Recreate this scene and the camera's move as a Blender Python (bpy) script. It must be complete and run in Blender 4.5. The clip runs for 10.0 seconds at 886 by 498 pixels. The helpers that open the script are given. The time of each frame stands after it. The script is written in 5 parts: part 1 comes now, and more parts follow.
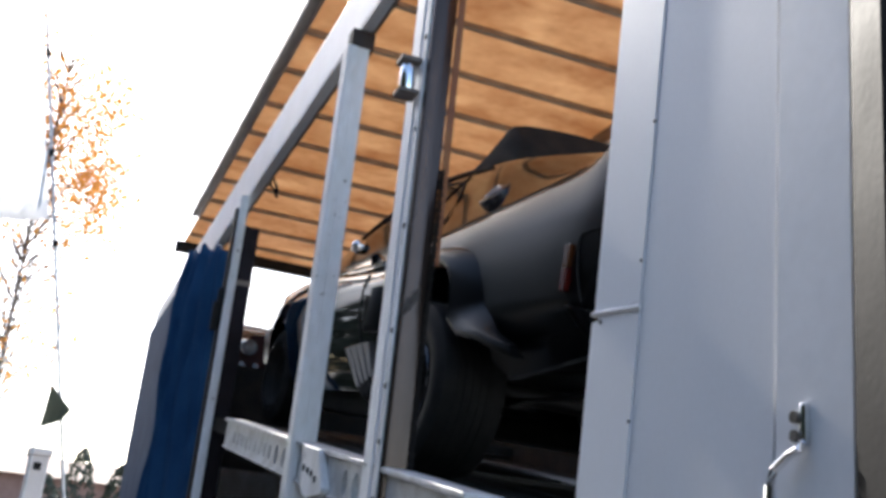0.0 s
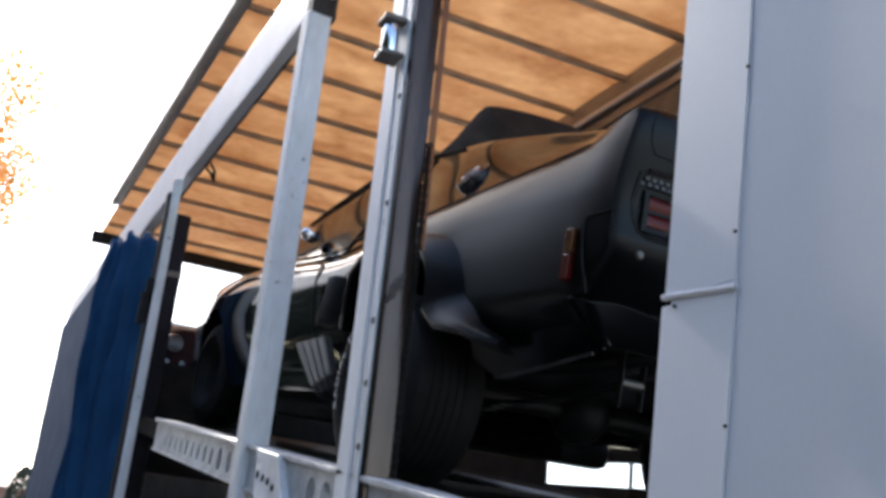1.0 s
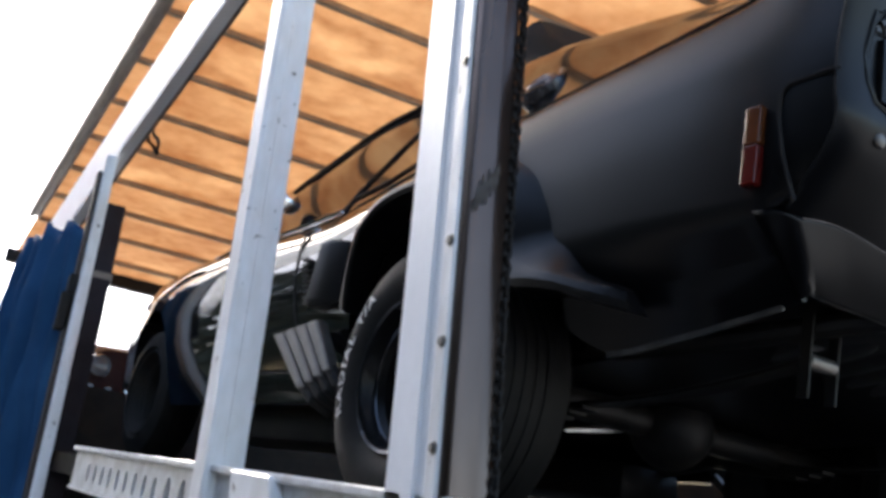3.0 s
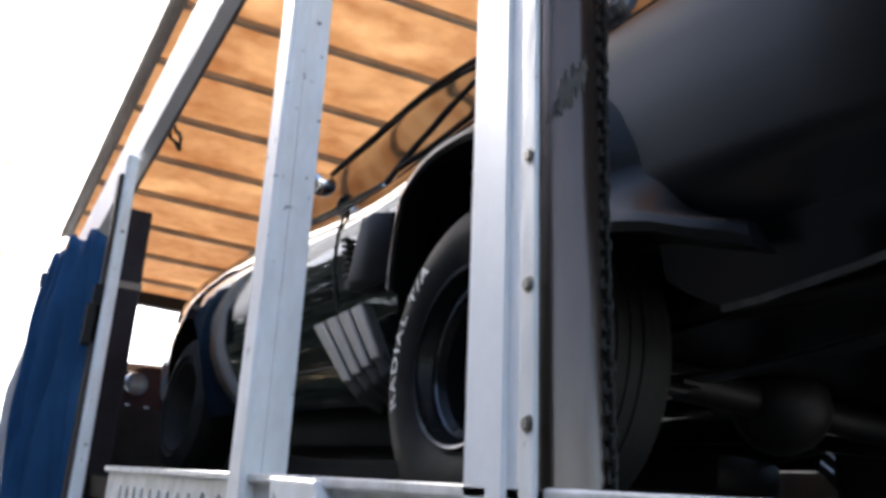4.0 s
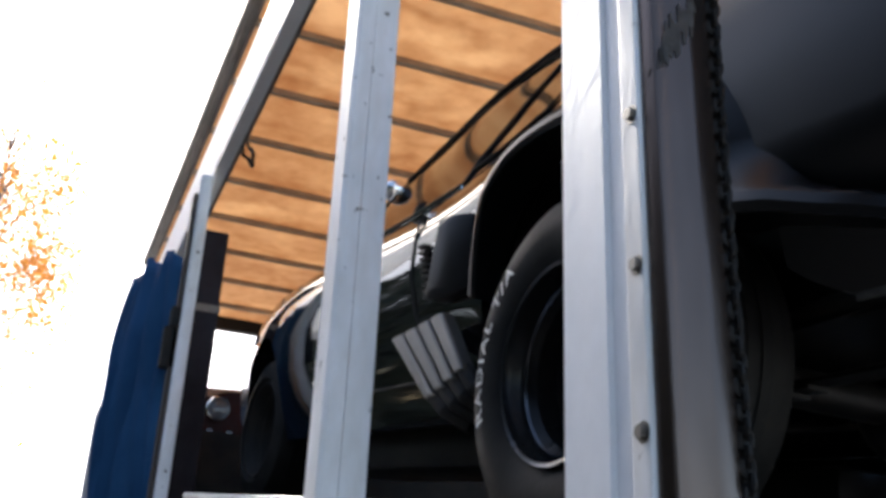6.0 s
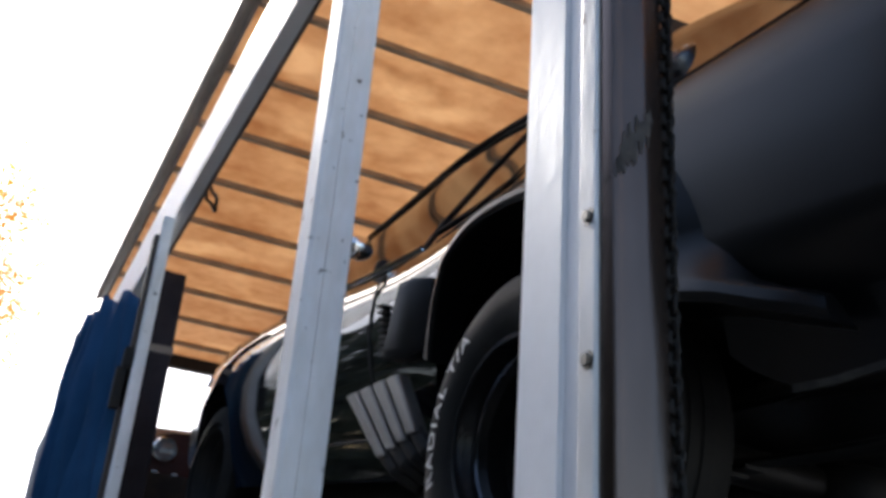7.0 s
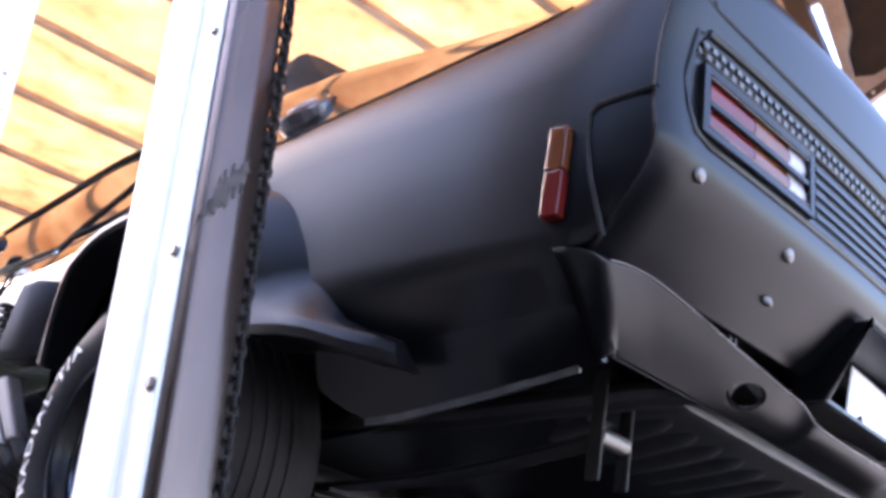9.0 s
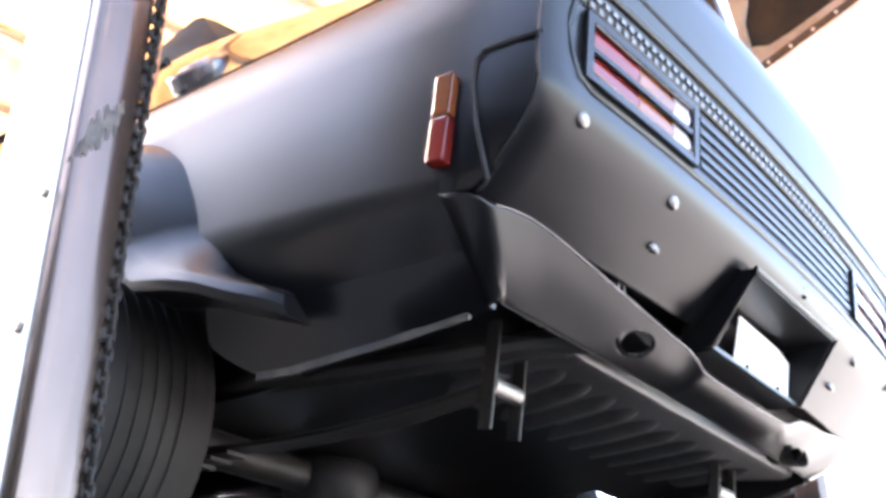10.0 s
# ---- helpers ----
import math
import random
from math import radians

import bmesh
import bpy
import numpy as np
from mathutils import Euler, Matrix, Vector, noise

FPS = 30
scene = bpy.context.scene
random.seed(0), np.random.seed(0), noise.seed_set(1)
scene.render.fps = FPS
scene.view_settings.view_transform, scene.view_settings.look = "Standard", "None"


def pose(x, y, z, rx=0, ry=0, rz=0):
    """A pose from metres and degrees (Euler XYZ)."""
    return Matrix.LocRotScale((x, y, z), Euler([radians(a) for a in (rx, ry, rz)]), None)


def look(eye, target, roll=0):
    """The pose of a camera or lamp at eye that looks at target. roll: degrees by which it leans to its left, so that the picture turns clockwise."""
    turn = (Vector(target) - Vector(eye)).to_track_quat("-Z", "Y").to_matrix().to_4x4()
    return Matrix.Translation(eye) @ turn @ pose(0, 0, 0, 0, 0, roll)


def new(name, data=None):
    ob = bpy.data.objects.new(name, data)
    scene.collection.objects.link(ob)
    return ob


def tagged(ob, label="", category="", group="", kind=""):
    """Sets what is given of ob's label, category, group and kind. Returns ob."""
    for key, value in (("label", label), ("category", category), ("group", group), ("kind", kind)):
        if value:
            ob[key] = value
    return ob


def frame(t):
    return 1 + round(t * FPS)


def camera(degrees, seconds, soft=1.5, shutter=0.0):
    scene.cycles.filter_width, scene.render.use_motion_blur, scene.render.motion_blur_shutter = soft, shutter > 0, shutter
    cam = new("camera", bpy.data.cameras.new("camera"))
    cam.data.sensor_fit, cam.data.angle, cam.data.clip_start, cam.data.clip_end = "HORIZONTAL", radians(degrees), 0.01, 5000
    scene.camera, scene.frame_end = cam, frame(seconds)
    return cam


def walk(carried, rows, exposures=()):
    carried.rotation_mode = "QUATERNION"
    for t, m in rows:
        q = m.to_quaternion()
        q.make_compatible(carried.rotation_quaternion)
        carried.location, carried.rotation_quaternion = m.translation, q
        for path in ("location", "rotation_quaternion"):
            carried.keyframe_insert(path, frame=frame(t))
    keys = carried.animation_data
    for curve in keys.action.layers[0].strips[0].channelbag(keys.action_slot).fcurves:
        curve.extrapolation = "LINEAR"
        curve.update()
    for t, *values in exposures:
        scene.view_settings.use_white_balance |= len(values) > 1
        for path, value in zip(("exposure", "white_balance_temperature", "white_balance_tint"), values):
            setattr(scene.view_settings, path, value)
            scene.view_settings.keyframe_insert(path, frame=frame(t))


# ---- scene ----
cam = camera(46.00, 10.0, soft=3.7)
ROWS = [
    (0, -0.0473, -0.2619, 1.5057, 108.496, -5.579, -21.926),
    (0.5, -0.0797, -0.0540, 1.5023, 108.896, -4.445, -23.136),
    (1, -0.1105, 0.2016, 1.5457, 109.149, -5.283, -26.879),
    (1.5, -0.0659, 0.4746, 1.5425, 109.241, -5.294, -28.019),
    (2, 0.0292, 0.8203, 1.5733, 112.332, -5.373, -28.709),
    (2.5, 0.0890, 1.1427, 1.5749, 114.305, -5.412, -30.839),
    (3, 0.1557, 1.5018, 1.6109, 112.548, -4.584, -30.702),
    (4.5, 0.4019, 2.0351, 1.6728, 113.404, -0.883, -25.289),
    (5, 0.4383, 2.1179, 1.6923, 113.788, -1.226, -23.085),
    (6.5, 0.3919, 2.0993, 1.7009, 114.112, -2.570, -22.856),
    (7, 0.3699, 2.0369, 1.7125, 116.626, -3.913, -26.020),
    (7.5, 0.3820, 1.9682, 1.7188, 118.693, -3.850, -31.680),
    (8, 0.3863, 1.9175, 1.7109, 119.428, -3.811, -36.605),
    (8.5, 0.3759, 1.8863, 1.6980, 119.513, -3.454, -41.696),
    (9, 0.4028, 1.8588, 1.6903, 118.436, -2.032, -44.616),
    (9.5, 0.4441, 1.8391, 1.6568, 118.043, -0.146, -46.819),
    (10, 0.4644, 1.8454, 1.6390, 117.705, 0.695, -48.172),
]
EXPOSURE = [(t, stops, kelvin, 10 if t < 8.2 else 26 if t == 9.0 else 18) for t, stops, kelvin in ((0.0, 1.37, 6350), (0.5, 1.37, 6350), (1.5, 1.78, 6350), (2.5, 1.93, 6450), (3.0, 2.03, 6550), (5.0, 2.05, 6600), (6.5, 1.55, 6550), (7.5, 1.5, 6400), (8.0, 1.82, 6350), (8.5, 2.68, 6350), (9.0, 3.6, 6350), (9.5, 4.3, 6750), (10.0, 4.7, 7000))]
walk(cam, [(t, pose(x, y, z, rx, ry, rz)) for t, x, y, z, rx, ry, rz in ROWS], EXPOSURE)

# ---- world and sun ----
SUN_ELEV, SUN_AZ = 38.0, -1.0      # degrees; azimuth from +y towards +x
world = bpy.data.worlds.new("sky")
scene.world = world
world.use_nodes = True
wn = world.node_tree.nodes
sky = wn.new("ShaderNodeTexSky")
sky.sky_type = "NISHITA"
sky.sun_disc = False
sky.sun_elevation = radians(SUN_ELEV)
sky.sun_rotation = radians(SUN_AZ)
sky.dust_density = 1.6
wn["Background"].inputs["Strength"].default_value = 0.15
world.node_tree.links.new(sky.outputs["Color"], wn["Background"].inputs["Color"])
sun_data = bpy.data.lights.new("sun", "SUN")
sun_data.energy = 4.0
sun_data.angle = radians(0.5)
sun_data.color = (1.0, 0.94, 0.85)
sun = new("sun", sun_data)
sun.matrix_world = look((0, 0, 30), (-math.sin(radians(SUN_AZ)) * math.cos(radians(SUN_ELEV)), -math.cos(radians(SUN_AZ)) * math.cos(radians(SUN_ELEV)), 30 - math.sin(radians(SUN_ELEV))))


# ---- materials ----
def material(name, colour, rough=0.5, metal=0.0, second=None, scale=4.0, fine=60.0, bump=0.0, coat=0.0, stretch=(1, 1, 1), rough_var=0.1, mixed=0.5, ior=1.5, specks=0.0):
    m = bpy.data.materials.new(name)
    m.use_nodes = True
    nt = m.node_tree
    b = nt.nodes["Principled BSDF"]
    tc = nt.nodes.new("ShaderNodeTexCoord")
    mp = nt.nodes.new("ShaderNodeMapping")
    mp.inputs["Scale"].default_value = stretch
    nt.links.new(tc.outputs["Object"], mp.inputs["Vector"])
    n1 = nt.nodes.new("ShaderNodeTexNoise")
    n1.inputs["Scale"].default_value = scale
    n1.inputs["Detail"].default_value = 6
    n2 = nt.nodes.new("ShaderNodeTexNoise")
    n2.inputs["Scale"].default_value = fine
    n2.inputs["Detail"].default_value = 4
    for n in (n1, n2):
        nt.links.new(mp.outputs["Vector"], n.inputs["Vector"])
    add = nt.nodes.new("ShaderNodeMath")
    add.operation = "MULTIPLY_ADD"
    nt.links.new(n2.outputs["Fac"], add.inputs[0])
    add.inputs[1].default_value = 0.35
    nt.links.new(n1.outputs["Fac"], add.inputs[2])
    ramp = nt.nodes.new("ShaderNodeValToRGB")
    second = second or tuple(c * 0.8 for c in colour)
    ramp.color_ramp.elements[0].position = 0.67 - mixed * 0.3
    ramp.color_ramp.elements[1].position = 0.67 + mixed * 0.3
    ramp.color_ramp.elements[0].color = (*second, 1)
    ramp.color_ramp.elements[1].color = (*colour, 1)
    nt.links.new(add.outputs[0], ramp.inputs["Fac"])
    if specks:
        n3 = nt.nodes.new("ShaderNodeTexNoise")
        n3.inputs["Scale"].default_value, n3.inputs["Detail"].default_value = specks, 3
        nt.links.new(tc.outputs["Object"], n3.inputs["Vector"])
        cut = nt.nodes.new("ShaderNodeValToRGB")
        cut.color_ramp.elements[0].position, cut.color_ramp.elements[1].position = 0.665, 0.73
        nt.links.new(n3.outputs["Fac"], cut.inputs["Fac"])
        dirt = nt.nodes.new("ShaderNodeMixRGB")
        nt.links.new(cut.outputs["Color"], dirt.inputs["Fac"])
        nt.links.new(ramp.outputs["Color"], dirt.inputs["Color1"])
        dirt.inputs["Color2"].default_value = (0.12, 0.10, 0.085, 1)
        nt.links.new(dirt.outputs["Color"], b.inputs["Base Color"])
    else:
        nt.links.new(ramp.outputs["Color"], b.inputs["Base Color"])
    rr = nt.nodes.new("ShaderNodeMapRange")
    rr.inputs["To Min"].default_value = max(0.02, rough - rough_var)
    rr.inputs["To Max"].default_value = min(1.0, rough + rough_var)
    nt.links.new(n1.outputs["Fac"], rr.inputs["Value"])
    nt.links.new(rr.outputs["Result"], b.inputs["Roughness"])
    b.inputs["Metallic"].default_value = metal
    b.inputs["IOR"].default_value = ior
    b.inputs["Coat Weight"].default_value = coat
    b.inputs["Coat Roughness"].default_value = 0.04
    if bump:
        bp = nt.nodes.new("ShaderNodeBump")
        bp.inputs["Strength"].default_value = bump
        bp.inputs["Distance"].default_value = 0.004
        nt.links.new(n2.outputs["Fac"], bp.inputs["Height"])
        nt.links.new(bp.outputs["Normal"], b.inputs["Normal"])
    return m


WHITE = material("white_paint", (0.81, 0.82, 0.85), 0.42, second=(0.69, 0.70, 0.72), scale=3, fine=40, bump=0.08, mixed=0.9)
WHITE_WORN = material("worn_white_paint", (0.82, 0.83, 0.86), 0.5, second=(0.58, 0.57, 0.55), scale=5, fine=35, bump=0.15, stretch=(1, 1, 0.35), mixed=0.7, specks=26.0)
PANEL = material("panel_paint", (0.75, 0.77, 0.81), 0.42, second=(0.68, 0.695, 0.73), scale=1.5, fine=90, bump=0.05, mixed=0.9)
STEEL = material("bare_steel", (0.115, 0.081, 0.067), 0.27, 0.85, second=(0.072, 0.051, 0.042), scale=3, fine=50, bump=0.15, stretch=(1, 1, 0.15), rough_var=0.18)
RAILGREY = material("brown_grey_trim", (0.16, 0.135, 0.12), 0.6, second=(0.09, 0.075, 0.065), scale=8)
DARKPOST = material("dark_post_paint", (0.022, 0.020, 0.026), 0.6, second=(0.015, 0.013, 0.017), scale=6, ior=1.15)
PIPE = material("pipe_grey", (0.075, 0.073, 0.070), 0.45, 0.3, second=(0.045, 0.043, 0.041), scale=10)
SCOOP = material("satin_black_plastic", (0.008, 0.008, 0.009), 0.35, ior=1.2)
STAIN = material("old_grease", (0.026, 0.021, 0.019), 0.7, second=(0.060, 0.052, 0.047), fine=150, scale=40)
ZINC = material("zinc_bolt", (0.16, 0.15, 0.14), 0.45, 0.9, scale=30)
GALV = material("galvanised", (0.62, 0.63, 0.64), 0.5, 0.3, second=(0.42, 0.42, 0.42), scale=12, fine=80, bump=0.1)
CHROME = material("chrome", (0.85, 0.85, 0.86), 0.08, 1.0, rough_var=0.03)
BLACK = material("gloss_black_paint", (0.005, 0.005, 0.006), 0.05, second=(0.004, 0.004, 0.005), rough_var=0.02, ior=1.44)
RIM = material("satin_black_rim", (0.006, 0.006, 0.007), 0.22, second=(0.012, 0.011, 0.010), rough_var=0.05, ior=1.22)
SATIN = material("satin_charcoal_paint", (0.0032, 0.0032, 0.0040), 0.31, 0.0, second=(0.0024, 0.0024, 0.003), scale=2, fine=300, rough_var=0.04, ior=1.275)
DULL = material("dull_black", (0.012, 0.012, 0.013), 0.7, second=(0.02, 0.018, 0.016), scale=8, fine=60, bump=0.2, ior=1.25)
UNDER = material("underbody_black", (0.0065, 0.0065, 0.007), 0.5, second=(0.014, 0.012, 0.010), scale=5, fine=50, bump=0.3, ior=1.3)
RUBBER = material("tyre_rubber", (0.005, 0.005, 0.0052), 0.62, second=(0.010, 0.0095, 0.009), scale=8, fine=70, bump=0.15, ior=1.24)
LETTER = material("tyre_letter_white", (0.72, 0.72, 0.70), 0.6)
RED_LENS = material("red_lens", (0.10, 0.008, 0.006), 0.15, second=(0.08, 0.008, 0.006), fine=200, ior=1.28)
AMBER = material("amber_lens", (0.12, 0.036, 0.010), 0.15, second=(0.09, 0.026, 0.008), ior=1.3)
CLEAR = material("clear_lens", (0.34, 0.31, 0.33), 0.10, ior=1.4)
LAMPGLASS = material("headlamp_glass", (0.10, 0.10, 0.11), 0.06, second=(0.05, 0.05, 0.055), ior=1.45)
GLASS_DARK = material("tinted_glass", (0.008, 0.008, 0.009), 0.04, coat=1.0, rough_var=0.01)
BLUE = material("blue_tarpaulin", (0.024, 0.074, 0.160), 0.7, second=(0.016, 0.052, 0.118), scale=3, fine=250, bump=0.1, ior=1.08)
BLUEGREY = material("faded_blue_panel", (0.09, 0.13, 0.20), 0.7, second=(0.07, 0.10, 0.16), scale=3, ior=1.08)
DARK_STEEL = material("dark_steel", (0.10, 0.10, 0.11), 0.25, 0.9, second=(0.06, 0.06, 0.065), scale=10)
RIB = material("roof_rib", (0.36, 0.28, 0.20), 0.6, second=(0.26, 0.19, 0.13), scale=6)
ALU_DIRTY = material("weathered_aluminium", (0.42, 0.40, 0.38), 0.5, 0.6, second=(0.25, 0.23, 0.21), scale=4, fine=40, stretch=(1, 0.2, 1))
RUST = material("rust_brown_frame", (0.040, 0.027, 0.022), 0.7, second=(0.026, 0.018, 0.015), scale=5, fine=40, bump=0.3)
BEIGE = material("beige_liner", (0.27, 0.245, 0.215), 0.7, second=(0.18, 0.155, 0.13), scale=4, fine=30, bump=0.2)
DARKRED = material("dark_red_paint", (0.022, 0.005, 0.005), 0.35, ior=1.15)
CHAIN = material("dark_chain_steel", (0.014, 0.012, 0.011), 0.5, 0.0, second=(0.009, 0.008, 0.007), scale=30, ior=1.2)
STRAP = material("orange_brown_strap", (0.30, 0.12, 0.04), 0.7, second=(0.2, 0.07, 0.03), fine=200)
ASPHALT = material("dark_asphalt", (0.042, 0.042, 0.044), 0.9, second=(0.030, 0.030, 0.031), scale=3, fine=90, bump=0.5)
TANK = material("tank_black", (0.03, 0.03, 0.032), 0.4, second=(0.018, 0.017, 0.016), scale=5, fine=50, bump=0.2)
CHIPPED = material("chipped_black_flange", (0.038, 0.035, 0.032), 0.6, second=(0.010, 0.010, 0.010), scale=22, fine=120, mixed=0.3)
CONCRETE = material("concrete_yard", (0.33, 0.325, 0.315), 0.85, second=(0.25, 0.246, 0.24), scale=0.8, fine=40, bump=0.4)
BARK = material("bark", (0.16, 0.13, 0.11), 0.9, scale=8, bump=0.5)
CONIFER = material("conifer_leaf", (0.062, 0.070, 0.042), 0.7, second=(0.042, 0.052, 0.030), scale=3)
RENDERED = material("pale_render", (0.70, 0.64, 0.60), 0.8, second=(0.60, 0.54, 0.5), scale=2, bump=0.2)
BRICK = material("brick_wall", (0.42, 0.25, 0.2), 0.85, second=(0.34, 0.2, 0.16), scale=3, bump=0.3)
TILE = material("roof_tile", (0.30, 0.20, 0.16), 0.8, second=(0.22, 0.15, 0.12), scale=4, bump=0.3)


def wood_roof():
    """Thin translucent ply: daylight from above comes through it."""
    m = bpy.data.materials.new("roof_ply")
    m.use_nodes = True
    nt = m.node_tree
    b = nt.nodes["Principled BSDF"]
    tc = nt.nodes.new("ShaderNodeTexCoord")
    mp = nt.nodes.new("ShaderNodeMapping")
    mp.inputs["Scale"].default_value = (0.8, 1.6, 1)
    nt.links.new(tc.outputs["Object"], mp.inputs["Vector"])
    n1 = nt.nodes.new("ShaderNodeTexNoise")
    n1.inputs["Scale"].default_value, n1.inputs["Detail"].default_value, n1.inputs["Distortion"].default_value = 2.0, 6, 0.4
    n2 = nt.nodes.new("ShaderNodeTexNoise")
    n2.inputs["Scale"].default_value, n2.inputs["Detail"].default_value = 9.0, 6
    nt.links.new(mp.outputs["Vector"], n1.inputs["Vector"])
    nt.links.new(tc.outputs["Object"], n2.inputs["Vector"])
    mix = nt.nodes.new("ShaderNodeMath")
    mix.operation = "MULTIPLY_ADD"
    mix.inputs[1].default_value = 0.5
    nt.links.new(n2.outputs["Fac"], mix.inputs[0])
    nt.links.new(n1.outputs["Fac"], mix.inputs[2])
    r = nt.nodes.new("ShaderNodeValToRGB")
    r.color_ramp.elements[0].position, r.color_ramp.elements[1].position = 0.45, 1.05
    r.color_ramp.elements[0].color, r.color_ramp.elements[1].color = (0.45, 0.255, 0.13, 1), (0.74, 0.55, 0.36, 1)
    nt.links.new(mix.outputs[0], r.inputs["Fac"])
    nt.links.new(r.outputs["Color"], b.inputs["Base Color"])
    b.inputs["Roughness"].default_value = 0.6
    tr = nt.nodes.new("ShaderNodeBsdfTranslucent")
    nt.links.new(r.outputs["Color"], tr.inputs["Color"])
    ms = nt.nodes.new("ShaderNodeMixShader")
    ms.inputs[0].default_value = 0.6
    nt.links.new(b.outputs[0], ms.inputs[1])
    nt.links.new(tr.outputs[0], ms.inputs[2])
    nt.links.new(ms.outputs[0], nt.nodes["Material Output"].inputs["Surface"])
    return m


PLY = wood_roof()


def thin_cloth():
    m = material("thin_white_cloth", (0.82, 0.82, 0.83), 0.8, second=(0.76, 0.76, 0.78), fine=200)
    nt = m.node_tree
    tr = nt.nodes.new("ShaderNodeBsdfTranslucent")
    tr.inputs["Color"].default_value = (0.86, 0.87, 0.9, 1)
    ms = nt.nodes.new("ShaderNodeMixShader")
    ms.inputs[0].default_value = 0.75
    nt.links.new(nt.nodes["Principled BSDF"].outputs[0], ms.inputs[1])
    nt.links.new(tr.outputs[0], ms.inputs[2])
    nt.links.new(ms.outputs[0], nt.nodes["Material Output"].inputs["Surface"])
    return m


CLOTH = thin_cloth()


def backlit_leaf():
    m = material("autumn_leaf", (0.62, 0.26, 0.05), 0.6, second=(0.45, 0.15, 0.04), scale=1.5)
    nt = m.node_tree
    tr = nt.nodes.new("ShaderNodeBsdfTranslucent")
    tr.inputs["Color"].default_value = (0.85, 0.40, 0.08, 1)
    ms = nt.nodes.new("ShaderNodeMixShader")
    ms.inputs[0].default_value = 0.55
    nt.links.new(nt.nodes["Principled BSDF"].outputs[0], ms.inputs[1])
    nt.links.new(tr.outputs[0], ms.inputs[2])
    nt.links.new(ms.outputs[0], nt.nodes["Material Output"].inputs["Surface"])
    return m


LEAF = backlit_leaf()


# ---- mesh helpers ----
def part(name, bm, mat, parent=None, label="", smooth=False):
    me = bpy.data.meshes.new(name)
    bmesh.ops.recalc_face_normals(bm, faces=bm.faces)
    bm.to_mesh(me)
    bm.free()
    if smooth:
        me.polygons.foreach_set("use_smooth", [True] * len(me.polygons))
        me.set_sharp_from_angle(angle=radians(35))
    me.materials.append(mat)
    ob = new(name, me)
    if parent:
        ob.parent = parent
    if label:
        ob["label"] = label
    return ob


def thing(name, label, category, group="", kind="", m=None):
    ob = new(name)
    ob.empty_display_size = 0.1
    if m is not None:
        ob.matrix_basis = m
    return tagged(ob, label, category, group, kind)


def box(bm, x0, x1, y0, y1, z0, z1, bevel=0.0):
    r = bmesh.ops.create_cube(bm, size=1)
    vs = r["verts"]
    for v in vs:
        v.co = Vector((x0 + (v.co.x + 0.5) * (x1 - x0), y0 + (v.co.y + 0.5) * (y1 - y0), z0 + (v.co.z + 0.5) * (z1 - z0)))
    if bevel:
        es = list({e for v in vs for e in v.link_edges})
        bmesh.ops.bevel(bm, geom=es, offset=bevel, segments=2, affect="EDGES", profile=0.5)
    return bm


def boxed(x0, x1, y0, y1, z0, z1, bevel=0.0):
    return box(bmesh.new(), x0, x1, y0, y1, z0, z1, bevel)


def loft(bm, rings, close_ring=True, caps=True):
    rows = [[bm.verts.new(p) for p in ring] for ring in rings]
    n = len(rows[0])
    for a, b in zip(rows, rows[1:]):
        for i in range(n if close_ring else n - 1):
            j = (i + 1) % n
            bm.faces.new((a[i], a[j], b[j], b[i]))
    if caps and close_ring:
        bm.faces.new(rows[0])
        bm.faces.new(rows[-1])
    return rows


def ring_round(c, axis, r, n=12, up=None):
    axis = Vector(axis).normalized()
    u = axis.cross(Vector(up or (0.31, 0.2, 0.93))).normalized()
    w = axis.cross(u)
    return [Vector(c) + r * (math.cos(k * math.tau / n) * u + math.sin(k * math.tau / n) * w) for k in range(n)]


def cyl(bm, p0, p1, r, n=12, r1=None):
    d = Vector(p1) - Vector(p0)
    loft(bm, [ring_round(p0, d, r, n), ring_round(p1, d, r1 if r1 is not None else r, n)])
    return bm


def tube(bm, pts, r, n=8):
    pts = [Vector(p) for p in pts]
    rings = []
    for i, p in enumerate(pts):
        d = pts[min(i + 1, len(pts) - 1)] - pts[max(i - 1, 0)]
        rings.append(ring_round(p, d, r, n, up=(0.9, 0.1, 0.3) if abs(d.normalized().z) > 0.8 else (0.05, 0.1, 1)))
    loft(bm, rings)
    return bm


def slab(bm, outline, direction):
    """A plate: the outline's polygon, thickened along a direction."""
    d = Vector(direction)
    a = [bm.verts.new(Vector(p)) for p in outline]
    b = [bm.verts.new(Vector(p) + d) for p in outline]
    bm.faces.new(a)
    bm.faces.new(list(reversed(b)))
    n = len(a)
    for i in range(n):
        bm.faces.new((a[i], b[i], b[(i + 1) % n], a[(i + 1) % n]))
    return bm


